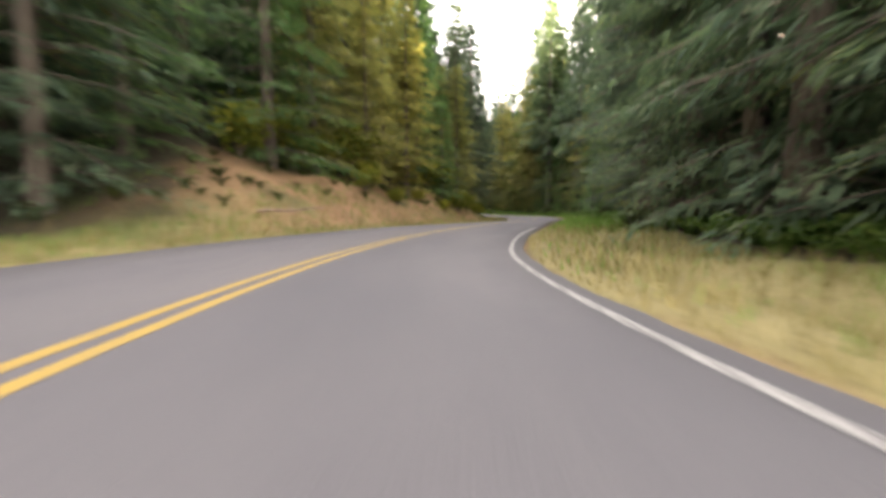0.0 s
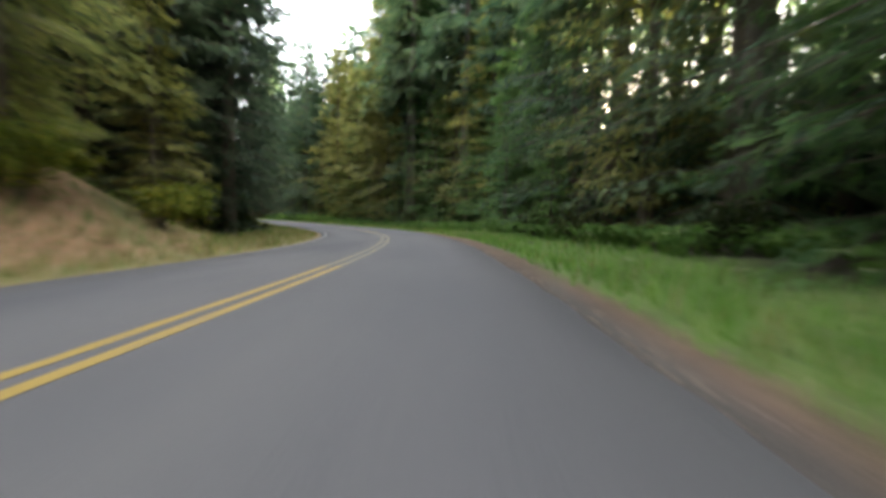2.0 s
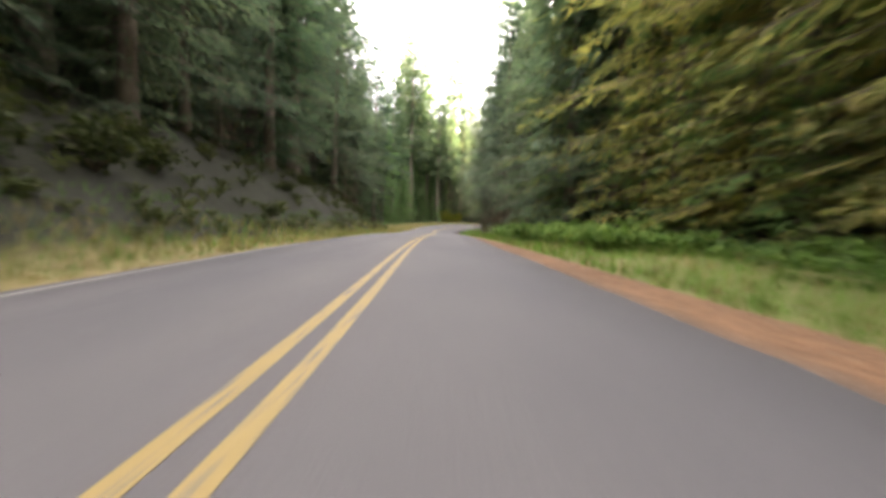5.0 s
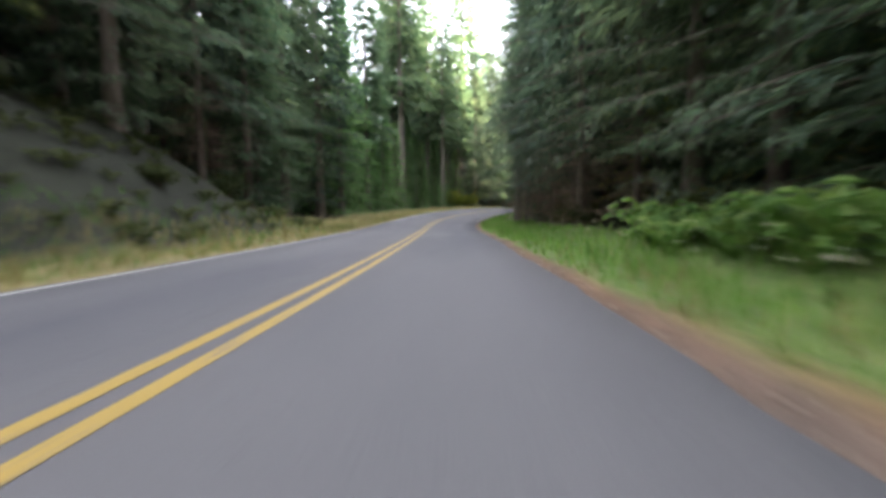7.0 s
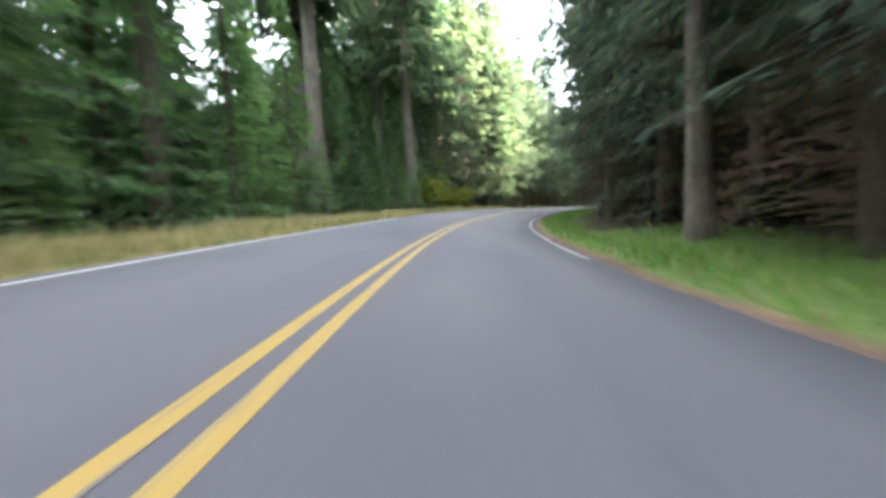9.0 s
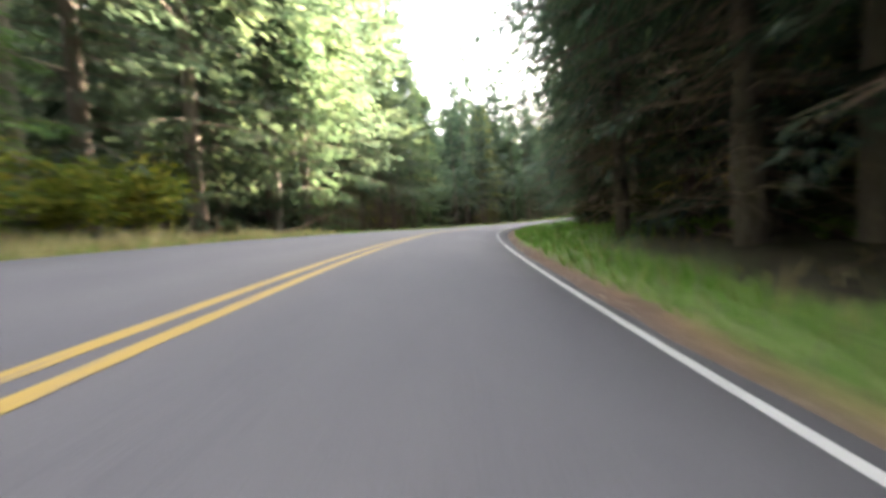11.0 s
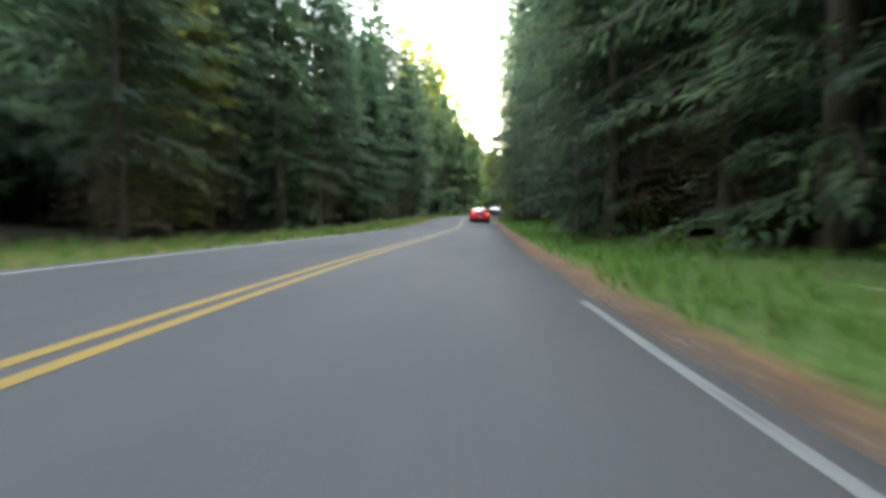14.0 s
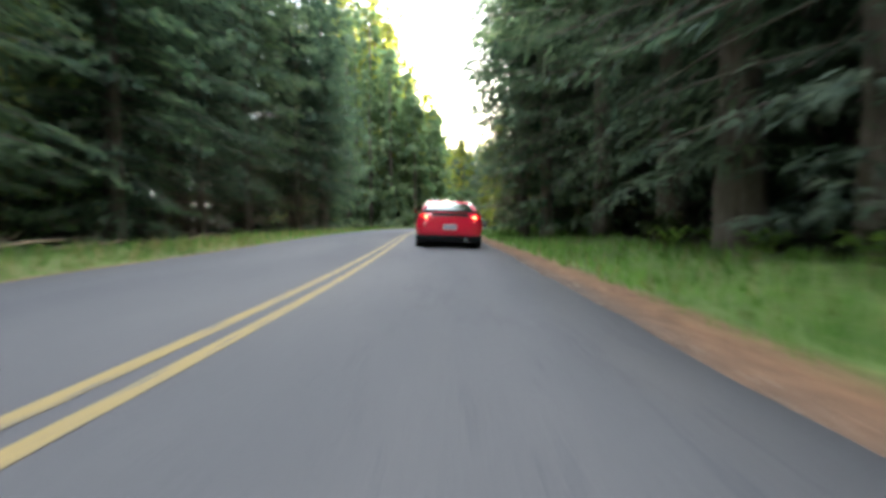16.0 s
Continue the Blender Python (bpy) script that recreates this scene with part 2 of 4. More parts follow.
def leaf_material(name, dark, light, warm, through=0.35, warm_at=0.8):
    """Needles and leaves: each clump has a tone of its own, each tree another."""
    m, n, l, b = material(name, 0.7)
    b.inputs["Specular IOR Level"].default_value = 0.12
    geo = n.new("ShaderNodeNewGeometry").outputs["Random Per Island"]
    tree = n.new("ShaderNodeObjectInfo").outputs["Random"]
    at = where_of(n)
    blot = texture_noise(n, l, at, 0.35, 3)
    c = colours(n, l, geo, (0.0, dark), (0.55, light), (1.0, warm))
    c = blend(n, l, 0.55, c, colours(n, l, blot, (0.32, (0.5, 0.55, 0.5)), (0.7, (1.5, 1.4, 1.2))), "MULTIPLY")
    c = blend(n, l, 1.0, c, colours(n, l, tree, (0.0, (0.70, 0.77, 0.76)), (0.6, (1.05, 1.04, 1.02)), (1.0, (1.32, 1.24, 1.04))), "MULTIPLY")
    l.new(c, b.inputs["Base Color"])
    t = n.new("ShaderNodeBsdfTranslucent")
    l.new(blend(n, l, 1.0, c, (1.04, 1.16, 0.88), "MULTIPLY"), t.inputs["Color"])
    mix = n.new("ShaderNodeMixShader")
    mix.inputs["Fac"].default_value = through
    l.new(b.outputs["BSDF"], mix.inputs[1])
    l.new(t.outputs["BSDF"], mix.inputs[2])
    l.new(mix.outputs["Shader"], n["Material Output"].inputs["Surface"])
    return m


def bark_material(name, dark, light):
    m, n, l, b = material(name, 0.95)
    at = mapped(n, l, where_of(n), (6, 6, 0.8))
    f = texture_noise(n, l, at, 2.0, 6, 0.7)
    big = texture_noise(n, l, where_of(n), 0.6, 3)
    c = blend(n, l, 0.6, colours(n, l, f, (0.3, dark), (0.65, light)), colours(n, l, big, (0.3, (0.6, 0.6, 0.55)), (0.7, (1.3, 1.25, 1.2))), "MULTIPLY")
    l.new(c, b.inputs["Base Color"])
    relief(n, l, b, f, 0.8, 0.04)
    return m


def plain(name, colour, rough=0.5, metal=0.0, spec=0.5, coat=0.0):
    m, n, l, b = material(name, rough)
    f = texture_noise(n, l, where_of(n), 8, 4)
    l.new(blend(n, l, 0.15, colour, colours(n, l, f, (0.3, (0.5, 0.5, 0.5)), (0.7, (1.2, 1.2, 1.2))), "MULTIPLY"), b.inputs["Base Color"])
    b.inputs["Metallic"].default_value, b.inputs["Specular IOR Level"].default_value, b.inputs["Coat Weight"].default_value = metal, spec, coat
    return m


ASPHALT = asphalt_material()
YELLOW_PAINT = paint_material("yellow_paint", (0.318, 0.212, 0.055), 0.34)
WORN_YELLOW = paint_material("worn_yellow_paint", (0.284, 0.205, 0.083), 0.37)
THIN_YELLOW = paint_material("thin_yellow_paint", (0.225, 0.177, 0.088), 0.42)
FADED_PAINT = paint_material("faded_white_paint", (0.280, 0.273, 0.260), 0.43)
GREY_PAINT = paint_material("grey_white_paint", (0.205, 0.202, 0.198), 0.38)
WHITE_PAINT = paint_material("white_paint", (0.386, 0.380, 0.360), 0.34)
GROUND = ground_material()
FIR = leaf_material("fir_needles", (0.072, 0.116, 0.086), (0.126, 0.182, 0.128), (0.184, 0.226, 0.144), 0.56)
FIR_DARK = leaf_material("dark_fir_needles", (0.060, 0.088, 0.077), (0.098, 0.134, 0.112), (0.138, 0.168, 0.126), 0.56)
FIR_BRIGHT = leaf_material("young_fir_needles", (0.078, 0.155, 0.070), (0.130, 0.232, 0.102), (0.192, 0.264, 0.118), 0.56)
FIR_OLIVE = leaf_material("olive_fir_needles", (0.182, 0.192, 0.086), (0.285, 0.280, 0.118), (0.385, 0.322, 0.136), 0.58)
BROADLEAF = leaf_material("broad_leaves", (0.090, 0.126, 0.024), (0.180, 0.204, 0.036), (0.312, 0.252, 0.048), 0.45)
# leaf colour that already holds the sunlight on the trees at the bend
SUNNY_LEAF = leaf_material("sunlit_tone_leaves", (0.12, 0.155, 0.04), (0.21, 0.23, 0.05), (0.30, 0.26, 0.06), 0.6)
FERN = leaf_material("fern_leaves", (0.066, 0.127, 0.033), (0.115, 0.201, 0.053), (0.180, 0.238, 0.074), 0.45)
GRASS_GREEN = leaf_material("green_grass", (0.078, 0.165, 0.033), (0.120, 0.236, 0.052), (0.178, 0.262, 0.076), 0.45)
GRASS_PALE = leaf_material("pale_dry_grass", (0.191, 0.176, 0.107), (0.274, 0.252, 0.167), (0.351, 0.328, 0.229), 0.3)
GRASS_DRY = leaf_material("dry_grass", (0.142, 0.117, 0.054), (0.229, 0.192, 0.092), (0.306, 0.264, 0.143), 0.3)
# dark leaf tone that carries the shade under the trees in its colour
FERN_DARK = leaf_material("shade_toned_undergrowth", (0.025, 0.034, 0.013), (0.045, 0.061, 0.020), (0.082, 0.082, 0.030), 0.3)
BARK = bark_material("fir_bark", (0.06, 0.048, 0.038), (0.20, 0.165, 0.135))
BARK_PALE = bark_material("pale_bark", (0.095, 0.082, 0.068), (0.245, 0.218, 0.184))
DEAD_WOOD = bark_material("dead_branches", (0.112, 0.077, 0.057), (0.338, 0.244, 0.188))
STONE = bark_material("gravel_stone", (0.12, 0.085, 0.065), (0.32, 0.25, 0.20))


# ---- meshes ----
def mesh_of(name, verts, faces, mat, uvs=None, flat=True):
    me = bpy.data.meshes.new(name)
    verts, faces = np.asarray(verts, np.float32), np.asarray(faces, np.int32)
    k = faces.shape[1]
    me.vertices.add(len(verts))
    me.vertices.foreach_set("co", verts.ravel())
    me.loops.add(faces.size)
    me.loops.foreach_set("vertex_index", faces.ravel())
    me.polygons.add(len(faces))
    me.polygons.foreach_set("loop_start", np.arange(len(faces), dtype=np.int32) * k)
    me.polygons.foreach_set("use_smooth", np.full(len(faces), not flat))
    if uvs is not None:
        layer = me.uv_layers.new(name="UVMap")
        layer.data.foreach_set("uv", np.asarray(uvs, np.float32)[faces.ravel()].ravel())
    me.update(calc_edges=True)
    me.validate()
    if mat:
        me.materials.append(mat)
    return me


def grid_faces(rows, cols):
    i = np.arange(rows - 1)[:, None] * cols + np.arange(cols - 1)[None]
    i = i.ravel()
    return np.stack([i, i + 1, i + cols + 1, i + cols], 1)


def ribbon(name, s, offsets, heights, mat, kind="structure", label="", category=""):
    """A strip along the road: offsets and heights are arrays of stations by points."""
    x, y = plan(s[:, None], offsets)
    v = np.stack([x, y, heights], -1).reshape(-1, 3)
    uv = np.stack([np.broadcast_to(s[:, None], offsets.shape), offsets], -1).reshape(-1, 2)
    ob = new(name, mesh_of(name, v, grid_faces(len(s), offsets.shape[1]), mat, uv, flat=False))
    return tagged(ob, label, category, kind=kind)


def part(name, me, mat, parent, label="", at=None):
    """Links a mesh or a bmesh as one mesh object under a thing or a part."""
    if isinstance(me, bmesh.types.BMesh):
        data = bpy.data.meshes.new(name)
        me.to_mesh(data)
        me.free()
        data.materials.append(mat)
        me = data
    ob = new(name, me)
    ob.parent = parent
    if at is not None:
        ob.matrix_basis = at
    return tagged(ob, label)


# ---- ground: verges, banks and forest floor, then the land out to the horizon ----
s_rows = np.arange(-60, 441, 1.0)
cross = np.concatenate([[-75, -60, -45, -34, -27, -22, -18], np.arange(-15, -3.9, 0.5), [-3.6, -3.2, -2.8, 0, 2.5, 2.8, 3.1, 3.4, 3.7], np.arange(4, 12.1, 0.5),
                        [14, 17, 21, 26, 33, 45, 60, 75]])
S, O = np.meshgrid(s_rows, cross, indexing="ij")
G = ground(S, O)
G = np.where(np.abs(O) > 70, -3.0, G)
gx, gy = plan(S, O)
gv = np.stack([gx, gy, G], -1).reshape(-1, 3)
gf = grid_faces(len(s_rows), len(cross))
far = np.array([(-2500, -2500, -2.0), (2500, -2500, -2.0), (2500, 2500, -2.0), (-2500, 2500, -2.0)])
gf = np.concatenate([gf, [[len(gv), len(gv) + 1, len(gv) + 2, len(gv) + 3]]])
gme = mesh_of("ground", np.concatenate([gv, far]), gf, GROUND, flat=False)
ul, ur = -O - paved_left(S), O - paved_right(S)
tan, grey = earth_bank(S)
wob = waves(S * 2.3, O * 1.3)
wide = 0.02 + 0.48 * ramp(S, 16, 32) + 0.9 * ramp(S, 36, 60) * (1 - ramp(S, 100, 118)) - 0.1 * ramp(S, 118, 128) * (1 - ramp(S, 236, 246)) + 0.35 * ramp(S, 244, 256)
close_woods = lambda s: ramp(s, 166, 176) * (1 - ramp(s, 204, 214))
layers = {
    "dry": np.where(O > 0, (1 - ramp(ur, 4.0 + wob, 6.5 + wob)) * np.clip(1 - ramp(S, 15, 28) + 0.5 * ramp(S, 55, 75) * (1 - ramp(S, 105, 125)), 0, 1) * (ur > 0),
                    (1 - ramp(ul, 2.2 + wob * 0.5, 4.0)) * (1 - 0.7 * ramp(S, 195, 220)) * (ul > 0)),
    "gravel": np.maximum((1 - ramp(ur, wide - 0.15 + 0.2 * wob, wide + 0.25 + 0.2 * wob)) * (ur > -1), (1 - ramp(ul, 0.15 + 0.1 * wob + 0.35 * ramp(S, 200, 215), 0.45 + 0.45 * ramp(S, 200, 215))) * (ul > -1) * (0.7 + 0.3 * ramp(S, 200, 215))),
    "grit": np.clip((1 - ramp(ur, 0.05 + 0.1 * wob, 0.42 + 0.15 * wob)) * (ur > -1) * ramp(S, 14, 30) * 0.85 + 0.5 * (ur > -1) * (1 - ramp(ur, wide, wide + 0.4)) * ramp(S, 22, 34) * (1 - ramp(S, 50, 62)), 0, 1),
    "tan": tan * ramp(ul, 1.3, 2.2) * (1 - ramp(ul, 5.2 + wob, 7.5 + wob)) * ramp(wob, -0.9, -0.3),
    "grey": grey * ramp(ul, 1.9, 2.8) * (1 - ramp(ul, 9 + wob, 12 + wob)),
    "grass": np.where(O > 0, 1 - ramp(ur, 4.0 + wob - 2.0 * close_woods(S), 7.0 + wob - 3.5 * close_woods(S)), 1 - ramp(ul, 3.0 + wob, 6.0 + wob)) * ((ur > 0) | (ul > 0)),
}
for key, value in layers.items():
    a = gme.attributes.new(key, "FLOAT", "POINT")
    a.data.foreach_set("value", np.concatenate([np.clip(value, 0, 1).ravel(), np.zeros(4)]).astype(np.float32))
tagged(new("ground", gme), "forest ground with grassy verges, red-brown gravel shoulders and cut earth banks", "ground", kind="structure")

# the paved road with its broken edges
s_road = np.arange(-60, 441, 0.5)
jag = 0.018 * np.sin(s_road * 2.9) + 0.014 * np.sin(s_road * 5.3 + 1) + 0.02 * np.sin(s_road * 0.9 + 2)
pl, pr = paved_left(s_road) + jag, paved_right(s_road) + jag[::-1]
off = np.stack([-pl - 0.02, -pl, -pl * 0.66, -pl * 0.33, np.zeros_like(pl), pr * 0.33, pr * 0.66, pr, pr + 0.02], 1)
hei = deck(s_road[:, None], off)
hei[:, 0] -= 0.14
hei[:, -1] -= 0.14
ribbon("road", s_road, off, hei, ASPHALT, label="worn grey asphalt two-lane forest road with broken edges", category="road")


def line(name, a, b, centre, width, mat, label):
    s = np.arange(a, b + 0.01, 0.5)
    c = centre(s) if callable(centre) else np.full_like(s, centre)
    o = np.stack([c - width / 2, c + width / 2], 1)
    return ribbon(name, s, o, deck(s[:, None], o) + 0.004, mat, label=label, category="road marking")


for a, b, paint in ((-60, 41, YELLOW_PAINT), (41, 62, THIN_YELLOW), (62, 98, WORN_YELLOW), (98, 252, YELLOW_PAINT), (252, 440, WORN_YELLOW)):
    for o in (-YELLOW, YELLOW):
        line("road_marking", a, b, o, 0.105, paint, "yellow line of the double centre marking on asphalt")
for a, b in ((-60, 21), (163, 205), (205, 246)):
    line("road_marking", a, b, lambda s: np.interp(s, KNOT, LINE_RIGHT), 0.11 if a < 0 else 0.085, WHITE_PAINT if a == 163 else FADED_PAINT if a < 0 else GREY_PAINT, "worn white edge line on asphalt")
for a, b in ((11, 17), (44, 98), (110, 137), (149, 176), (246, 266)):
    line("road_marking", a, b, lambda s: -np.interp(s, KNOT, LINE_LEFT), 0.09, WHITE_PAINT if a > 100 else GREY_PAINT, "faded white edge line on asphalt")


# ---- conifers ----
def tube(points, radii, sides=8):
    """A tapered tube through points: vertices and faces."""
    points, radii = np.asarray(points, float), np.asarray(radii, float)
    a = np.arange(sides) / sides * 2 * np.pi
    way = np.gradient(points, axis=0)
    way /= np.linalg.norm(way, axis=1)[:, None] + 1e-9
    ref = np.where(np.abs(way[:, 2:3]) > 0.8, [[1.0, 0, 0]], [[0, 0, 1.0]])
    e1 = np.cross(way, ref)
    e1 /= np.linalg.norm(e1, axis=1)[:, None]
    e2 = np.cross(way, e1)
    v = points[:, None] + radii[:, None, None] * (np.cos(a)[None, :, None] * e1[:, None] + np.sin(a)[None, :, None] * e2[:, None])
    n = len(points)
    i = np.arange(n - 1)[:, None] * sides + np.arange(sides)[None]
    j = np.arange(n - 1)[:, None] * sides + (np.arange(sides)[None] + 1) % sides
    return v.reshape(-1, 3), np.stack([i, j, j + sides, i + sides], -1).reshape(-1, 4)


def joined(pieces):
    v, f, k = [], [], 0
    for a, b in pieces:
        v.append(a)
        f.append(b + k)
        k += len(a)
    return np.concatenate(v), np.concatenate(f)


def sprays(rng, root, way, side, length, droop, count, size, blades=4, hanging=0.22, wide=0.105):
    """Needle sprays of one limb: a flat drooping fan of narrow pointed blades, some of them hanging below it."""
    n = count * blades
    t = rng.uniform(0.10, 1.0, n) ** 0.85
    down = np.array([0, 0, -1.0])
    lat = rng.uniform(-1, 1, n) * 0.30 * length * (1.02 - t) ** 0.7
    at = root + way * (length * t)[:, None] + side * lat[:, None] + down * (droop * length * t ** 1.6 + 0.22 * np.abs(lat) + rng.normal(0, 0.018, n) * length)[:, None]
    l = 1.2 * size * (0.45 + 0.65 * (1 - t)) * rng.uniform(0.45, 1.25, n)
    hang = np.where(rng.uniform(0, 1, n) < hanging, rng.uniform(0.5, 1.3, n), rng.uniform(0.0, 0.42, n))
    d = way * rng.uniform(0.5, 1.2, n)[:, None] + side * (np.sign(lat) * rng.uniform(0.0, 0.9, n))[:, None] + down * hang[:, None]
    d /= np.linalg.norm(d, axis=1)[:, None]
    p = np.cross(d, np.array([0, 0, 1.0]))
    p /= np.linalg.norm(p, axis=1)[:, None] + 1e-9
    p = p + np.array([0, 0, 1.0]) * rng.uniform(-0.4, 0.4, n)[:, None]
    w = (wide * l)[:, None]
    tip = at + d * l[:, None] + down * (0.14 * l)[:, None]
    return np.stack([at + d * (0.22 * l)[:, None] - p * w, at + d * (0.38 * l)[:, None] + p * w, tip], 1).reshape(-1, 3)


def conifer(name, seed, height, base, spread, limbs, per_limb, size, needles, bark=None, dead=0, girth=None, top=0.05, full=0.75, detail=1.0):
    """One conifer at the origin: trunk, crown of many limbs, and bare dead limbs under the crown."""
    rng = np.random.default_rng(seed)
    r = girth or height * 0.0135
    zz = np.linspace(-0.4, height, 9)
    sway = np.cumsum(rng.normal(0, 0.05, (9, 2)), axis=0) * 0.5
    line_pts = np.column_stack([sway[:, 0], sway[:, 1], zz])
    rad = r * np.clip(1 - zz / height, 0.03, 1) ** 0.8
    rad[0] *= 1.35
    tv, tf = tube(line_pts, rad, 9)
    spine = lambda z: np.array([np.interp(z, zz, sway[:, 0]), np.interp(z, zz, sway[:, 1]), z])
    tris = []
    twigs = []
    golden = rng.uniform(0, 6.28)
    tiers = limbs // 6
    for k in range(limbs):
        # limbs stand in whorls, with gaps between one tier and the next
        u = (k // 6 + 0.5 + rng.normal(0, 0.16)) / tiers
        z = base + (height * 0.985 - base) * min(max(u, 0.0), 1.0) ** 0.92
        q = (z - base) / (height - base)
        reach = spread * (min(1.0, full + 2.2 * q) * (1 - q) ** 0.85 + top) * rng.choice([0.6, 0.85, 1.0, 1.1, 1.25]) * rng.uniform(0.9, 1.1)
        golden += 1.05 + rng.uniform(-0.35, 0.35) + (0.5 if k % 6 == 0 else 0)
        rise = 0.35 * q - 0.06 + rng.uniform(-0.07, 0.07)
        way = np.array([math.cos(golden), math.sin(golden), rise])
        way /= np.linalg.norm(way)
        side = np.array([-math.sin(golden), math.cos(golden), 0])
        droop = rng.uniform(0.14, 0.42) * (1 - 0.6 * q)
        # finer sprays on the low limbs, which stand closest to the road
        more, fine = (1.65 * detail, 0.62) if z < 8 else (1.0, 0.98) if z < 13 else (0.8, 1.32)
        n = max(4, int(per_limb * more * (0.45 + 0.75 * reach / spread)))
        tris.append(sprays(rng, spine(z), way, side, reach, droop, n, fine * size * (0.55 + 0.5 * reach / spread), 4, 0.22, 0.105 if z < 8 else 0.135))
        if reach > spread * 0.6:
            t = np.linspace(0, 0.85, 3)
            pts = spine(z) + way * (reach * t)[:, None] - np.array([0, 0, 1.0]) * (droop * reach * t ** 1.6)[:, None]
            twigs.append(tube(pts, 0.022 * reach / 3 * (1.1 - t) + 0.004, 3))
    tv2 = np.concatenate(tris)
    crown = mesh_of("crown", tv2, np.arange(len(tv2)).reshape(-1, 3), needles)
    trunk = mesh_of("trunk", *joined([(tv, tf)] + twigs), bark or BARK, flat=False)
    dead_me = None
    if dead:
        pieces = []
        for k in range(dead):
            z = rng.uniform(0.6, base + 1.5)
            a = rng.uniform(0, 6.28)
            n = rng.uniform(0.8, min(2.6, spread * 0.85))
            t = np.linspace(0, 1, 5)
            pts = spine(z) + np.stack([np.cos(a + 0.5 * t * rng.normal()) * n * t, np.sin(a) * n * t, rng.uniform(-0.3, 0.25) * n * t - 0.2 * n * t ** 2], 1)
            pieces.append(tube(pts, 0.015 * (1.05 - t) + 0.003, 3))
            for _ in range(3):
                i = rng.integers(1, 4)
                e = pts[i] + np.array([math.cos(a + rng.choice([-0.9, 0.9])), math.sin(a + rng.choice([-0.9, 0.9])), rng.uniform(-0.5, 0.2)]) * n * 0.35
                pieces.append(tube(np.linspace(pts[i], e, 3), [0.009, 0.006, 0.002], 3))
        dead_me = mesh_of("dead_branches", *joined(pieces), DEAD_WOOD, flat=False)
    return {"name": name, "trunk": trunk, "crown": crown, "dead": dead_me}


KINDS = {
    "full": [conifer("fir", 1, 24, 0.5, 4.6, 186, 15, 0.95, FIR, full=0.55), conifer("fir", 2, 20, 0.7, 4.3, 168, 14, 0.9, FIR, full=0.55), conifer("fir", 3, 28, 1.0, 5.2, 198, 15, 1.05, FIR, full=0.6)],
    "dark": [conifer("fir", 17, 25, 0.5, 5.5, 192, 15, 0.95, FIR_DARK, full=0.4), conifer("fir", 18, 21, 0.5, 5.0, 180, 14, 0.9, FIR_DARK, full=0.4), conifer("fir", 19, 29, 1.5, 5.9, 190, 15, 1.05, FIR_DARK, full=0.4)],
    "olive": [conifer("fir", 4, 18, 0.6, 4.2, 162, 14, 0.9, FIR_OLIVE, full=0.5), conifer("fir", 5, 23, 0.9, 4.8, 174, 15, 1.0, FIR_OLIVE, full=0.5)],
    "light": [conifer("fir", 27, 21, 0.5, 3.7, 170, 14, 0.85, FIR_BRIGHT, full=0.8), conifer("fir", 28, 25, 0.7, 4.0, 175, 15, 0.9, FIR_BRIGHT)],
    "tall": [conifer("tall_fir", 6, 38, 14, 4.2, 120, 13, 1.3, FIR, BARK_PALE, dead=8, girth=0.55, top=0.12), conifer("tall_fir", 7, 33, 11, 3.8, 120, 12, 1.3, FIR, BARK_PALE, dead=8, girth=0.42, top=0.12)],
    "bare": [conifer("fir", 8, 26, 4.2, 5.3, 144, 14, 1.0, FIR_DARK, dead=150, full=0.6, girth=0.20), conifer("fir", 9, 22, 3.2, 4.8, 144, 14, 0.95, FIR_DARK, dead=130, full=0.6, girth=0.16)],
    "young": [conifer("young_fir", 10, 8, 0.2, 2.2, 105, 12, 0.72, FIR_BRIGHT, detail=0.8), conifer("young_fir", 11, 5.5, 0.1, 1.8, 85, 11, 0.62, FIR_BRIGHT, detail=0.8), conifer("young_fir", 12, 11, 0.3, 2.6, 125, 12, 0.8, FIR_BRIGHT, detail=0.8)],
    "sapling": [conifer("young_fir", 13, 2.8, 0.05, 1.1, 50, 8, 0.45, FIR_BRIGHT)],
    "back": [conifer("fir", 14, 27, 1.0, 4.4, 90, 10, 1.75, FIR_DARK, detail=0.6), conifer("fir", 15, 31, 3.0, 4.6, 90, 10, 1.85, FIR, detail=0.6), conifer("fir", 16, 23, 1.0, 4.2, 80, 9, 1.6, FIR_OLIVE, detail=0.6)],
}
TREE_WORDS = {
    "full": "dark green fir with drooping limbs down to the ground",
    "dark": "very dark green fir with dense shaded limbs",
    "olive": "olive-green fir with ragged drooping limbs beside the verge",
    "light": "fresh green fir with layered drooping limbs",
    "tall": "tall old fir with a bare pale trunk below its crown",
    "bare": "fir with dead grey-brown lower branches and a dark crown",
    "young": "young bright green fir with dense low limbs",
    "back": "broad dark green fir inside the forest edge",
    "sapling": "small bright green fir sapling on the verge",
}


def plant(kind, which, s, o, size=1.0, turn=0.0):
    v = KINDS[kind][which % len(KINDS[kind])]
    x, y, z = spot(s, o, 0.1)
    tree = new(v["name"])
    tree.empty_display_size = 0.3
    tree.matrix_basis = pose(x, y, z, 0, 0, turn) @ Matrix.Diagonal((size, size, size, 1))
    part("trunk", v["trunk"], None, tree)
    part("crown", v["crown"], None, tree)
    if v["dead"]:
        tagged(part("dead_wood", v["dead"], None, tree, "bare dead branches"), kind="stuff")
    return tagged(tree, TREE_WORDS[kind], "tree", group="trees along the road")


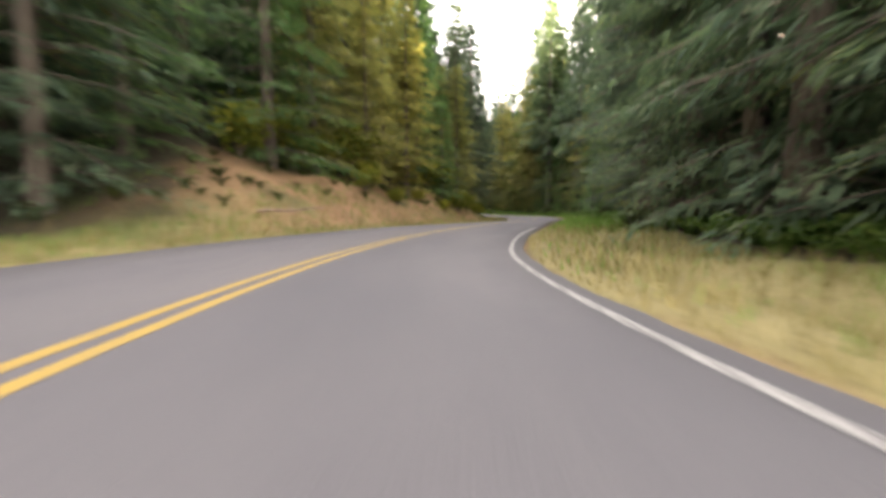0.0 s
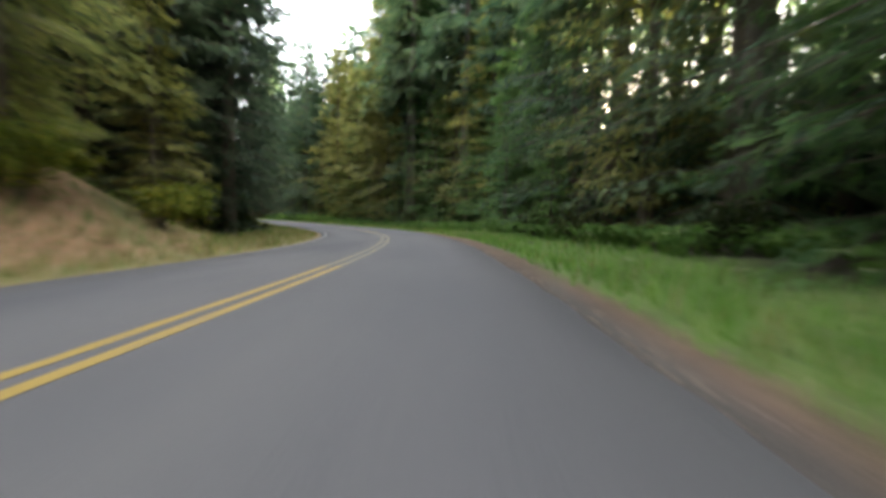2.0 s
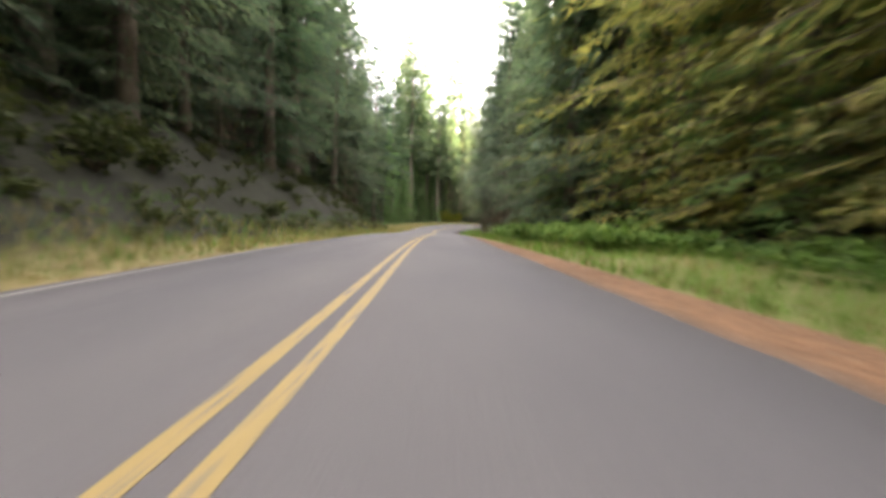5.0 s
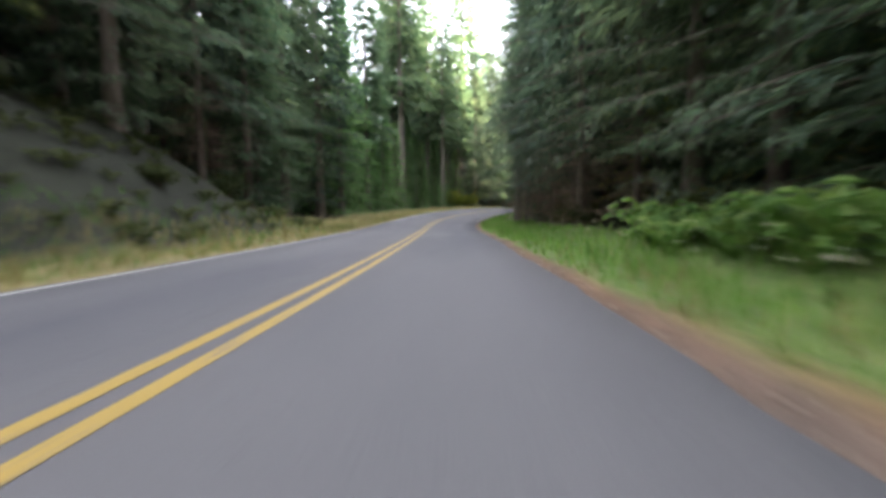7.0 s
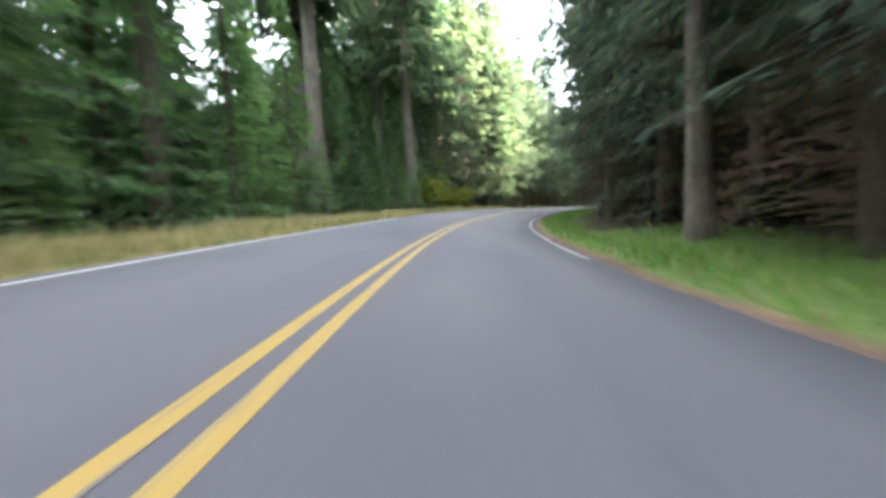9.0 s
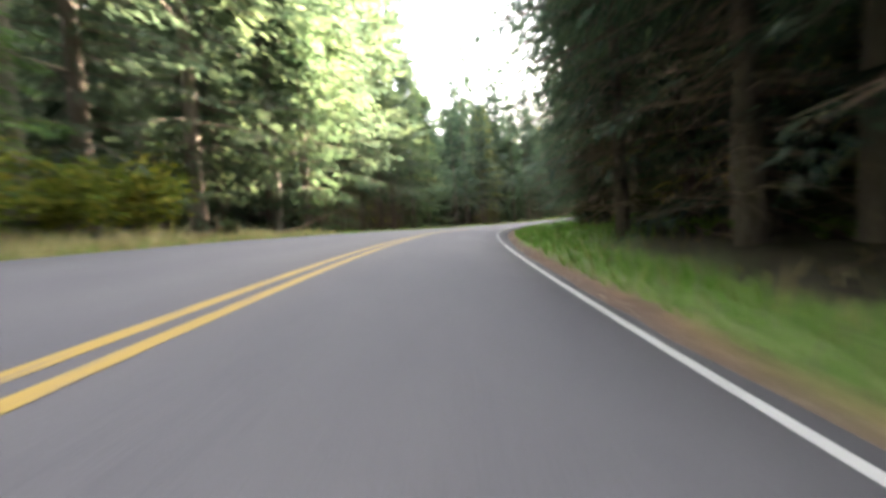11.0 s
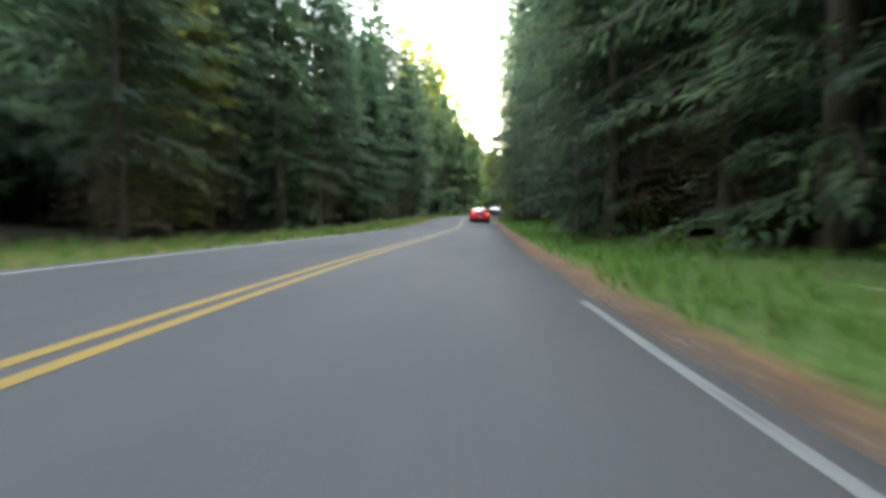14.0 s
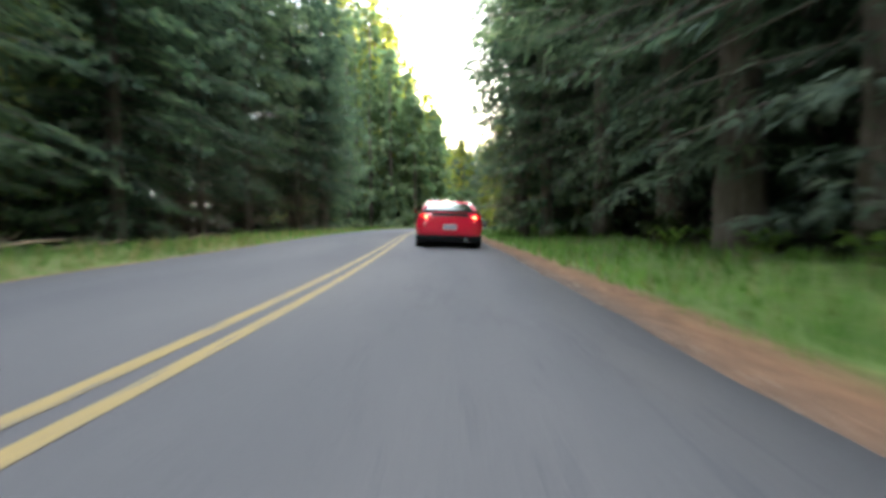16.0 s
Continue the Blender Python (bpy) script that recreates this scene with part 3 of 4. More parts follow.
# ---- planting ----
rng = np.random.default_rng(21)
LEFT_MIX = [(-40, 8, ("full", "dark", "olive")), (8, 56, ("olive", "young", "olive", "light")), (56, 100, ("dark", "dark", "bare")), (100, 140, ("dark", "dark", "full", "bare")),
            (140, 158, ("dark", "full", "dark")), (158, 206, ("light", "light", "young")), (206, 240, ("bare", "dark", "dark")), (240, 286, ("full", "olive", "bare", "bare")), (286, 440, ("bare", "dark", "bare", "full"))]
RIGHT_MIX = [(-40, 20, ("full", "dark", "full")), (20, 42, ("dark", "bare", "full", "dark")), (42, 66, ("full", "light", "olive", "full")), (66, 120, ("olive", "olive", "light")), (120, 137, ("full", "dark", "olive")),
             (137, 166, ("bare", "bare")), (166, 196, ("dark", "bare", "bare")), (196, 296, ("dark", "full", "dark", "bare")), (296, 440, ("full", "olive", "full"))]


def treeline(side, s):
    """How far from the centre the first trees stand."""
    if side < 0:
        return np.interp(s, [-40, 5, 14, 48, 56, 66, 84, 130, 142, 190, 240, 440], [10, 10, 9.0, 9.0, 9.0, 9.6, 10.6, 10.8, 8.8, 9.8, 9.6, 9.2])
    return np.interp(s, [-40, 0, 15, 40, 60, 110, 125, 150, 190, 235, 260, 278, 290, 312, 330, 440], [12.0, 11.2, 9.9, 9.8, 11.2, 11.2, 9.8, 8.6, 8.4, 9.2, 8.8, 8.6, 8.6, 8.4, 8.6, 8.6])


def lofty(side, s):
    """Where the forest stands taller than elsewhere."""
    if side > 0:
        return 1.32 - 0.30 * ramp(s, 88, 102) * (1 - ramp(s, 150, 162)) - 0.14 * ramp(s, 255, 285)
    return 1.0 - 0.44 * ramp(s, 168, 175) * (1 - ramp(s, 203, 210)) + 0.22 * ramp(s, 205, 213) * (1 - ramp(s, 228, 240)) - 0.10 * ramp(s, 20, 30) * (1 - ramp(s, 50, 60)) - 0.2 * ramp(s, 34, 40) * (1 - ramp(s, 52, 60)) - 0.16 * ramp(s, 238, 250) - 0.04 * ramp(s, 274, 284)


def sparse(side, s):
    """Where the sky shows between the trunks: 0 for dense woods, 1 for thin ones."""
    if side > 0:
        return 0.8 * ramp(s, 34, 46) * (1 - ramp(s, 95, 115))
    return 0.6 * ramp(s, 168, 176) * (1 - ramp(s, 212, 222)) + 0.5 * ramp(s, 15, 25) * (1 - ramp(s, 48, 60)) + 0.7 * ramp(s, 238, 244) * (1 - ramp(s, 260, 270))


def kind_at(side, s):
    for a, b, mix in (LEFT_MIX if side < 0 else RIGHT_MIX):
        if a <= s < b:
            return mix[rng.integers(len(mix))]


for side in (-1, 1):
    for row, (gap, deep) in enumerate(((4.7, 0.0), (5.4, 4.5))):
        s = -2.0 + rng.uniform(0, 3)
        while s < 360:
            k = kind_at(side, s)
            if side < 0 and s > 314:
                s += gap
                continue
            thin = float(sparse(side, s))
            if row and rng.uniform() < 0.16 + 0.5 * thin:
                k = "tall"
            elif row:
                k = "back"
                if rng.uniform() < 0.5 * thin:
                    s += gap
                    continue
            if row and side < 0 and 150 < s < 182:
                k = "light"
            o = side * (treeline(side, s) + deep + rng.uniform(0, 2.2))
            plant(k, rng.integers(3), s, o, rng.uniform(0.85, 1.18) * (max(1.0, lofty(side, s)) if k in ("tall", "young") else lofty(side, s)), rng.uniform(0, 360))
            s += gap * rng.uniform(0.7, 1.35)


# single trees that stand out, stand by stand
def stand(*trees):
    for kind, which, s, o, size in trees:
        plant(kind, which, s, o, size, 40.0 * which + s)


stand(("olive", 0, 24, -8.2, 0.75), ("olive", 1, 31, -8.4, 0.7), ("young", 2, 38, -7.8, 0.9), ("olive", 0, 44, -8, 0.8),
      ("dark", 0, 63, -8.4, 1.1), ("dark", 2, 68, -8.8, 1), ("dark", 0, 76, -9.6, 0.32), ("dark", 1, 79, -10.4, 0.4),
      ("dark", 2, 82, -9.8, 0.32), ("dark", 1, 85, -10.6, 0.42), ("dark", 0, 88, -10, 0.3), ("dark", 1, 91, -11, 0.4))
stand(("young", 1, 165, -9.4, 0.9), ("tall", 1, 170, -10.2, 0.85), ("young", 1, 171, -9, 0.7), ("young", 0, 176, -10, 0.95),
      ("young", 1, 181, -9.4, 0.9), ("tall", 0, 183, -10.8, 1.1), ("young", 1, 186, -8.9, 0.9), ("sapling", 0, 188, -7.9, 0.8),
      ("tall", 1, 188, -15, 1.15), ("young", 0, 190, -10.4, 0.8), ("tall", 0, 193.5, -8.6, 0.85), ("young", 1, 192, -7.8, 0.8), ("young", 0, 189.5, -8.2, 0.7), ("young", 1, 195.5, -8.2, 0.85),
      ("light", 0, 188.6, -13.2, 0.8), ("full", 1, 192.5, -18, 0.85), ("light", 1, 191, -11.2, 0.45))
stand(("tall", 1, 197, -13, 1.15), ("sapling", 0, 197, -7.9, 0.7), ("young", 2, 199, -11, 0.8), ("tall", 0, 201, -17, 1.1),
      ("tall", 1, 204, -10.5, 1.0), ("full", 1, 218, -8, 0.9), ("bare", 0, 224, -8.6, 0.95), ("bare", 1, 231, -8.8, 1.0),
      ("tall", 1, 217, -9.4, 0.75), ("tall", 1, 221.5, -9.0, 0.7), ("full", 2, 283, -10.6, 0.65), ("young", 2, 284, -12.6, 1.2))
stand(("dark", 0, 289, -10.2, 0.75), ("young", 2, 291, -14, 1.2), ("bare", 1, 294, -9.6, 0.85), ("bare", 0, 299, -9.8, 0.95),
      ("bare", 1, 304, -9.2, 1.05), ("dark", 1, 308, -9.2, 1.08), ("full", 0, 311, -11.2, 0.85), ("dark", 0, 297, -12.5, 0.9), ("dark", 2, 303, -13, 0.85))
stand(("back", 0, 40, 17, 1), ("back", 1, 46, 16, 1), ("tall", 0, 48, 12, 0.95), ("back", 0, 52, 20, 1.1),
      ("tall", 1, 58, 11.8, 1.1), ("young", 1, 57, 9, 1.1), ("back", 1, 58, 17, 1), ("light", 1, 62, 11.5, 1.1),
      ("young", 2, 63, 9, 0.9), ("full", 0, 66, 14.5, 1.1), ("young", 2, 66, 10.4, 1.25), ("tall", 0, 67, 12.6, 1))
stand(("light", 0, 70, 12, 1.1), ("young", 0, 71, 10, 1), ("tall", 1, 74, 11.5, 1.1), ("back", 0, 76, 17, 1.1),
      ("young", 1, 76, 9.8, 1.1), ("young", 2, 78, 11, 1.3), ("tall", 0, 82, 10.4, 1.05), ("young", 2, 82, 10.2, 0.9),
      ("tall", 0, 86, 11.8, 1), ("young", 0, 86, 10.4, 1.3), ("olive", 1, 88, 10.8, 1.05), ("young", 0, 91, 9.8, 1.1))
stand(("olive", 0, 93, 10.4, 0.9), ("young", 1, 96, 9.6, 1), ("olive", 0, 99, 10.4, 1), ("young", 2, 101, 9.8, 0.9),
      ("young", 2, 106, 10, 1.1), ("full", 2, 115, 9, 1.1), ("full", 2, 121, 16, 1.15), ("bare", 1, 163, 7.9, 1),
      ("tall", 1, 168, 7.2, 0.8), ("bare", 0, 175, 9.4, 1.05), ("dark", 1, 262, 7.4, 1.05), ("dark", 0, 268, 7.2, 1), ("full", 1, 296, 7, 1.1))
stand(("bare", 0, 186, 7.4, 1.25), ("bare", 1, 193, 7.2, 1.35), ("bare", 0, 201, 7.4, 1.2), ("bare", 1, 209, 7.4, 1.35),
      ("dark", 2, 222, 9.0, 1.4), ("dark", 0, 234, 9.2, 1.45))
stand(("full", 2, 84, 13.5, 1.3), ("olive", 1, 92, 11.5, 1.35), ("olive", 0, 98, 11, 1.2), ("olive", 1, 104, 10.5, 1.15),
      ("full", 2, 111, 10.5, 1.0), ("olive", 1, 118, 10, 1.05), ("full", 0, 126, 10, 1.05))
stand(("bare", 0, 300, 6.5, 1.2), ("bare", 1, 305, 6.4, 1.3), ("bare", 0, 311, 6.4, 1.15))


def woods():
    """The forest behind the first rows: many coarser firs in one mesh."""
    rng = np.random.default_rng(5)
    pieces_v, stems = [], []
    for side in (-1, 1):
        for row, deep in enumerate((9.0, 13.0, 17.5, 22.5, 28.0, 36.0, 45.0)):
            s = -16.0
            while s < (372 if side > 0 else 318 - 2 * row):
                o = side * (treeline(side, s) + deep + rng.uniform(0, 3.5))
                x, y, z = spot(s, o)
                h = rng.uniform(20, 34)
                thin = float(sparse(side, s))
                if rng.uniform() < min(0.95, 1.25 * thin):
                    h = rng.uniform(7, 15)
                h *= 1 - (0.25 * float(ramp(s, 240, 256)) + 0.35 * float(ramp(s, 28, 36) * (1 - ramp(s, 54, 62)))) * (side < 0)
                root = np.array([x, y, z])
                stems.append(tube(root + np.array([[0, 0, -0.5], [0, 0, h * 0.5], [0, 0, h]]), [h * 0.012, h * 0.007, 0.02], 6))
                base = rng.uniform(0.5, 5) if row < 2 else rng.uniform(0.0, 1.5)
                n = 46 if row < 2 else 32
                for k in range(n):
                    u = (k + rng.uniform()) / n
                    a = rng.uniform(0, 6.28)
                    reach = (4.6 if row < 3 else 5.4) * ((1 - u) ** 0.8 + 0.06) * rng.uniform(0.6, 1.2)
                    way = np.array([math.cos(a), math.sin(a), 0.3 * u - 0.1])
                    pieces_v.append(sprays(rng, root + np.array([0, 0, base + (h - base) * u]), way, np.array([-way[1], way[0], 0]), reach, 0.2, 5, 2.3 if row < 2 else 3.6 if row < 5 else 5.0, 3, 0.7, 0.15))
                s += 5.2 * rng.uniform(0.7, 1.4)
    for side in (-1, 1):
        for _ in range(220):
            s = rng.uniform(-12, 350)
            o = side * (treeline(side, s) + rng.uniform(2.0, 24.0))
            x, y, z = spot(s, o)
            h = rng.uniform(3, 10)
            root = np.array([x, y, z])
            for k in range(16):
                u = (k + rng.uniform()) / 16
                a = rng.uniform(0, 6.28)
                way = np.array([math.cos(a), math.sin(a), 0.3 * u - 0.05])
                pieces_v.append(sprays(rng, root + np.array([0, 0, h * u]), way, np.array([-way[1], way[0], 0]), (0.35 * h + 0.4) * ((1 - u) ** 0.8 + 0.06) * rng.uniform(0.6, 1.2), 0.15, 5, 1.3, 3, 0.6, 0.15))
    v = np.concatenate(pieces_v)
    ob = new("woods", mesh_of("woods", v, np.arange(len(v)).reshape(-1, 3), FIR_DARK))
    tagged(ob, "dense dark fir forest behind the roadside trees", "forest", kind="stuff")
    # trees where the road bends out of sight, evening sun put into leaf colour
    pieces_v, backs, shaded = [], [], []
    ax, ay = plan(288.0, 0.0)
    hd = radians(-36.5)
    ahead, across = np.array([-math.sin(hd), math.cos(hd)]), np.array([math.cos(hd), math.sin(hd)])
    lx, ly = LINE_X, LINE_Y
    for q in range(430):
        # wall: firs added behind the bend to keep low sun off the road
        wall = q >= 190
        d, w = (rng.uniform(96, 132), rng.uniform(-60, 62)) if wall else (rng.uniform(36, 74), rng.uniform(-19, 26) if q % 4 else rng.uniform(-19, 0))
        p = np.array([ax, ay]) + ahead * d + across * w
        near = np.hypot(lx - p[0], ly - p[1])
        if near.min() < 8.5:
            continue
        z = float(ground(STATION[near.argmin()], -min(near.min(), 60.0)))
        if wall:
            h = rng.uniform(18, 23)
        elif q % 2:
            h = rng.uniform(2.5, 6)
        else:
            h = np.interp(w, [-19, -9, -3, 3, 26], [38, 31, 19, 16, 20]) * rng.uniform(0.75, 1.1) * (d + 20) / 75
        root = np.array([p[0], p[1], z])
        stems.append(tube(root + np.array([[0, 0, -0.5], [0, 0, h * 0.5], [0, 0, h]]), [h * 0.012, h * 0.007, 0.02], 6))
        n = 24 if wall else 30 if q % 2 else 54
        for k in range(n):
            u = (k + rng.uniform()) / n
            a = rng.uniform(0, 6.28)
            way = np.array([math.cos(a), math.sin(a), 0.3 * u - 0.1])
            reach = (4.6 if wall else min(3.4, 0.4 * h)) * ((1 - u) ** 0.8 + 0.08) * rng.uniform(0.6, 1.2)
            # farther tall trees take the sunlit leaf tone, nearer and low ones plain fir
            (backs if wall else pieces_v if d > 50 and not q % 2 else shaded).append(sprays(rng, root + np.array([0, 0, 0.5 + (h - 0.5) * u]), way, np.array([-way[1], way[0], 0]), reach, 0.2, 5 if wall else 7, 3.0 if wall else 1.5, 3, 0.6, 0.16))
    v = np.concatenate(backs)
    tagged(new("woods", mesh_of("woods", v, np.arange(len(v)).reshape(-1, 3), FIR_DARK)), "dark fir belt added beyond the bend to block the low sun", "forest", kind="stuff")
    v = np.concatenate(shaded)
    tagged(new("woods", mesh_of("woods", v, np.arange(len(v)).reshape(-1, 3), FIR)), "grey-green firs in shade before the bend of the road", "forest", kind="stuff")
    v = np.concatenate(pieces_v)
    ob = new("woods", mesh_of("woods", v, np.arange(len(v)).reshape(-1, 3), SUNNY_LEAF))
    tagged(ob, "trees where the road bends away, sunlight put into their yellow-green leaf colour", "forest", kind="stuff")
    st = new("tree_trunks", mesh_of("tree_trunks", *joined(stems), BARK, flat=False))
    tagged(st, "bark-brown trunks of the forest behind the roadside trees", "tree trunks", kind="stuff")


woods()


# ---- grass, ferns and shrubs ----
def grass(name, rng, count, a, b, side, near, deep, tall, mat, label, chance=None):
    s = rng.uniform(a, b, count)
    u = near + (deep - near) * rng.uniform(0, 1, count) ** 1.15
    if chance is not None:
        keep = rng.uniform(0, 1, count) < chance(s, u)
        s, u = s[keep], u[keep]
    n = len(s)
    o = side * ((paved_right(s) if side > 0 else paved_left(s)) + u)
    x, y = plan(s, o)
    root = np.stack([x, y, ground(s, o) - 0.01], 1)
    h = tall * rng.uniform(0.45, 1.2, n) * (0.45 + 0.55 * ramp(u, near, near + 1.2)) * (0.75 + 0.35 * waves(s * 3, o * 3))
    a_ = rng.uniform(0, 6.28, n)
    lean = rng.uniform(0.15, 0.7, n) * h
    tip = root + np.stack([np.cos(a_) * lean, np.sin(a_) * lean, h], 1)
    w = rng.uniform(0.008, 0.02, n) * (0.6 + tall)
    sidev = np.stack([-np.sin(a_) * w, np.cos(a_) * w, np.zeros(n)], 1)
    bend_ = (root + tip) / 2 + np.stack([np.cos(a_), np.sin(a_), np.full(n, 1.2)], 1) * (0.10 * h)[:, None]
    v = np.stack([root - sidev, root + sidev, bend_ + sidev * 0.7, bend_ - sidev * 0.7, tip], 1).reshape(-1, 3)
    i = np.arange(n)[:, None] * 5
    f = np.concatenate([i + [0, 1, 2], i + [0, 2, 3], i + [3, 2, 4]])
    return tagged(new(name, mesh_of(name, v, f, mat)), label, "grass", kind="stuff")


gr = np.random.default_rng(8)
dry_right = lambda s, u: 1 - ramp(s, 16, 30) + 0.35 * ramp(s, 58, 75) * (1 - ramp(s, 118, 130)) + 0.12
green_right = lambda s, u: (0.12 + ramp(s, 14, 28)) * (1 - close_woods(s) * (u > 2.1))
grass("grass", gr, 54000, -12, 345, 1, 0.12, 5.5, 0.42, GRASS_GREEN, "green roadside grass on the verge", lambda s, u: green_right(s, u) * (u > 0.25 + 0.25 * ramp(s, 18, 30) + 0.85 * ramp(s, 36, 60) * (1 - ramp(s, 100, 118)) - 0.1 * ramp(s, 118, 128) + 0.3 * ramp(s, 244, 256)))
grass("grass", gr, 44000, -12, 345, 1, 0.10, 5.2, 0.45, GRASS_DRY, "dry straw-coloured roadside grass on the verge", lambda s, u: dry_right(s, u) * (u > 0.15 + 0.3 * ramp(s, 18, 30) + 0.85 * ramp(s, 36, 60) * (1 - ramp(s, 100, 118)) - 0.1 * ramp(s, 118, 128) + 0.3 * ramp(s, 244, 256)))
grass("grass", gr, 36000, -12, 345, -1, 0.3, 3.8, 0.42, GRASS_DRY, "dry straw-coloured roadside grass below the bank", lambda s, u: (1.0 - 0.5 * ramp(s, 190, 215)) * (u > 0.3 + 0.35 * ramp(s, 200, 215)))
grass("grass", gr, 34000, -12, 345, -1, 0.4, 4.5, 0.40, GRASS_GREEN, "green roadside grass below the bank", lambda s, u: 0.4 + 0.35 * ramp(s, 55, 70) * (1 - ramp(s, 120, 135)) + 0.5 * ramp(s, 180, 210))


def fern_bed(name, rng, count, a, b, side, near, deep, size, label, mat=None):
    pieces = []
    for _ in range(count):
        s = rng.uniform(a, b)
        u = rng.uniform(near, deep)
        x, y, z = spot(s, side * (float(paved_right(s) if side > 0 else paved_left(s)) + u), 0.02)
        k = size * rng.uniform(0.7, 1.25)
        for f in range(7):
            a0 = f * 0.9 + rng.uniform(-0.3, 0.3)
            t = np.linspace(0, 1, 7)
            reach, up = k * rng.uniform(0.7, 1.0), k * rng.uniform(0.65, 0.95)
            px, pz = reach * t, up * np.sin(t * 2.3) * 0.9
            w = 0.16 * k * np.sin(np.clip(t * 2.9 + 0.25, 0, 3.1)) + 0.01
            c, d = math.cos(a0), math.sin(a0)
            mid_ = np.stack([x + c * px, y + d * px, z + pz], 1)
            for g in (1, -1):
                o3 = np.array([-d * g, c * g, -0.3])
                for i in range(6):
                    q = mid_[i] * 0.35 + mid_[i + 1] * 0.65
                    pieces.append(np.stack([mid_[i], mid_[i + 1], q + o3 * w[i] + np.array([c, d, 0]) * 0.06 * k]))
    v = np.concatenate(pieces)
    return tagged(new(name, mesh_of(name, v, np.arange(len(v)).reshape(-1, 3), mat or FERN)), label, "ferns", kind="stuff")


fr = np.random.default_rng(11)
fern_bed("ferns", fr, 170, 18, 64, 1, 5.0, 8.0, 0.9, "green bracken ferns along the forest edge")
fern_bed("ferns", fr, 125, 100, 130, 1, 3.2, 6.5, 1.25, "bright green bracken ferns along the forest edge")
fern_bed("ferns", fr, 190, 64, 104, 1, 4.2, 7.0, 0.75, "green bracken ferns under the firs")
fern_bed("ferns", fr, 110, 0, 18, 1, 6.0, 9.0, 0.9, "green bracken ferns behind the dry grass")
fern_bed("ferns", fr, 60, 190, 300, 1, 4.8, 7.0, 0.7, "green bracken ferns along the forest edge")

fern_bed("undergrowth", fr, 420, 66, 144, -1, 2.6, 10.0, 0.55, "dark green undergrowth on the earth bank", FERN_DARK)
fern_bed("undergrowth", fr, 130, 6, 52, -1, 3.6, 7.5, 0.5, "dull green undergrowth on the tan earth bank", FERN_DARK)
grass("grass", gr, 9000, 4, 54, -1, 2.0, 7.0, 0.32, GRASS_GREEN, "green grass tufts on the earth bank", lambda s, u: 1.0 * (waves(s * 1.7 + 2, u * 2.3) > 0.25))
grass("grass", gr, 11000, 142, 214, -1, 0.8, 5.0, 0.62, GRASS_PALE, "tall pale dry grass on the verge", lambda s, u: 0.4 + 0.6 * ramp(u, 0.8, 2.0))
grass("grass", gr, 3500, 5, 54, -1, 1.8, 6.5, 0.34, GRASS_DRY, "sparse dry grass tufts on the earth bank", lambda s, u: 0.3 + 0.7 * (waves(s * 2, u * 3) > 0.1))


def bush_meshes(seed, wide, high, leaves, leaf, mat):
    rng = np.random.default_rng(seed)
    stems, tri = [], []
    for k in range(14):
        a, r = rng.uniform(0, 6.28), wide * math.sqrt(rng.uniform(0, 1)) * 0.8
        tip = np.array([math.cos(a) * r, math.sin(a) * r, high * rng.uniform(0.55, 1.0) * (1 - 0.35 * (r / wide) ** 2)])
        pts = np.stack([tip * t * np.array([1, 1, 1]) + np.array([0, 0, 0.18 * high * math.sin(3.1 * t)]) for t in np.linspace(0, 1, 5)])
        stems.append(tube(pts, np.linspace(0.03, 0.006, 5), 4))
        n = leaves // 14
        t = rng.uniform(0.25, 1.0, n)
        c = np.stack([np.interp(t, np.linspace(0, 1, 5), pts[:, j]) for j in range(3)], 1) + rng.normal(0, 1, (n, 3)) * wide * 0.20 * np.array([1, 1, 0.7])
        c[:, 2] = np.abs(c[:, 2]) + 0.05
        d = rng.normal(0, 1, (n, 3))
        d[:, 2] -= 0.3
        d /= np.linalg.norm(d, axis=1)[:, None]
        q = np.cross(d, rng.normal(0, 1, (n, 3)))
        q /= np.linalg.norm(q, axis=1)[:, None]
        l = leaf * rng.uniform(0.6, 1.3, n)[:, None]
        tri.append(np.stack([c, c + d * l * 0.5 + q * l * 0.35, c + d * l, c + d * l * 0.5 - q * l * 0.35], 1))
    v = np.concatenate(tri).reshape(-1, 3)
    return mesh_of("stems", *joined(stems), BARK, flat=False), mesh_of("leaves", v, np.arange(len(v)).reshape(-1, 4), mat)


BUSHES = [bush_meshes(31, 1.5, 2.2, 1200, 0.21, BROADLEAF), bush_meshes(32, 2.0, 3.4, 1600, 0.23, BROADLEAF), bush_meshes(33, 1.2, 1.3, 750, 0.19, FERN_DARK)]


def bush(which, s, o, size, turn, label):
    x, y, z = spot(s, o, 0.05)
    b = new("bush")
    b.matrix_basis = pose(x, y, z, 0, 0, turn) @ Matrix.Diagonal((size, size, size, 1))
    part("woody_base", BUSHES[which][0], None, b)
    part("foliage", BUSHES[which][1], None, b)
    return tagged(b, label, "bush", group="bushes along the road")


br = np.random.default_rng(14)
for s in np.arange(14, 52, 3.2):
    bush(br.integers(2), s, -8.6 - br.uniform(0, 2.5), br.uniform(0.8, 1.4), br.uniform(0, 360), "yellow-green leafy bush on top of the earth bank")
for s in np.arange(22, 52, 4.2):
    bush(br.integers(2), s, -6.0 - br.uniform(0, 1.6), br.uniform(0.35, 0.7), br.uniform(0, 360), "small yellow-green bush on the face of the earth bank")
for s in np.arange(196, 207, 2.6):
    bush(1, s, -8.4 - br.uniform(0, 1.2), br.uniform(0.8, 1.05), br.uniform(0, 360), "yellow-green leafy bush at the forest edge")
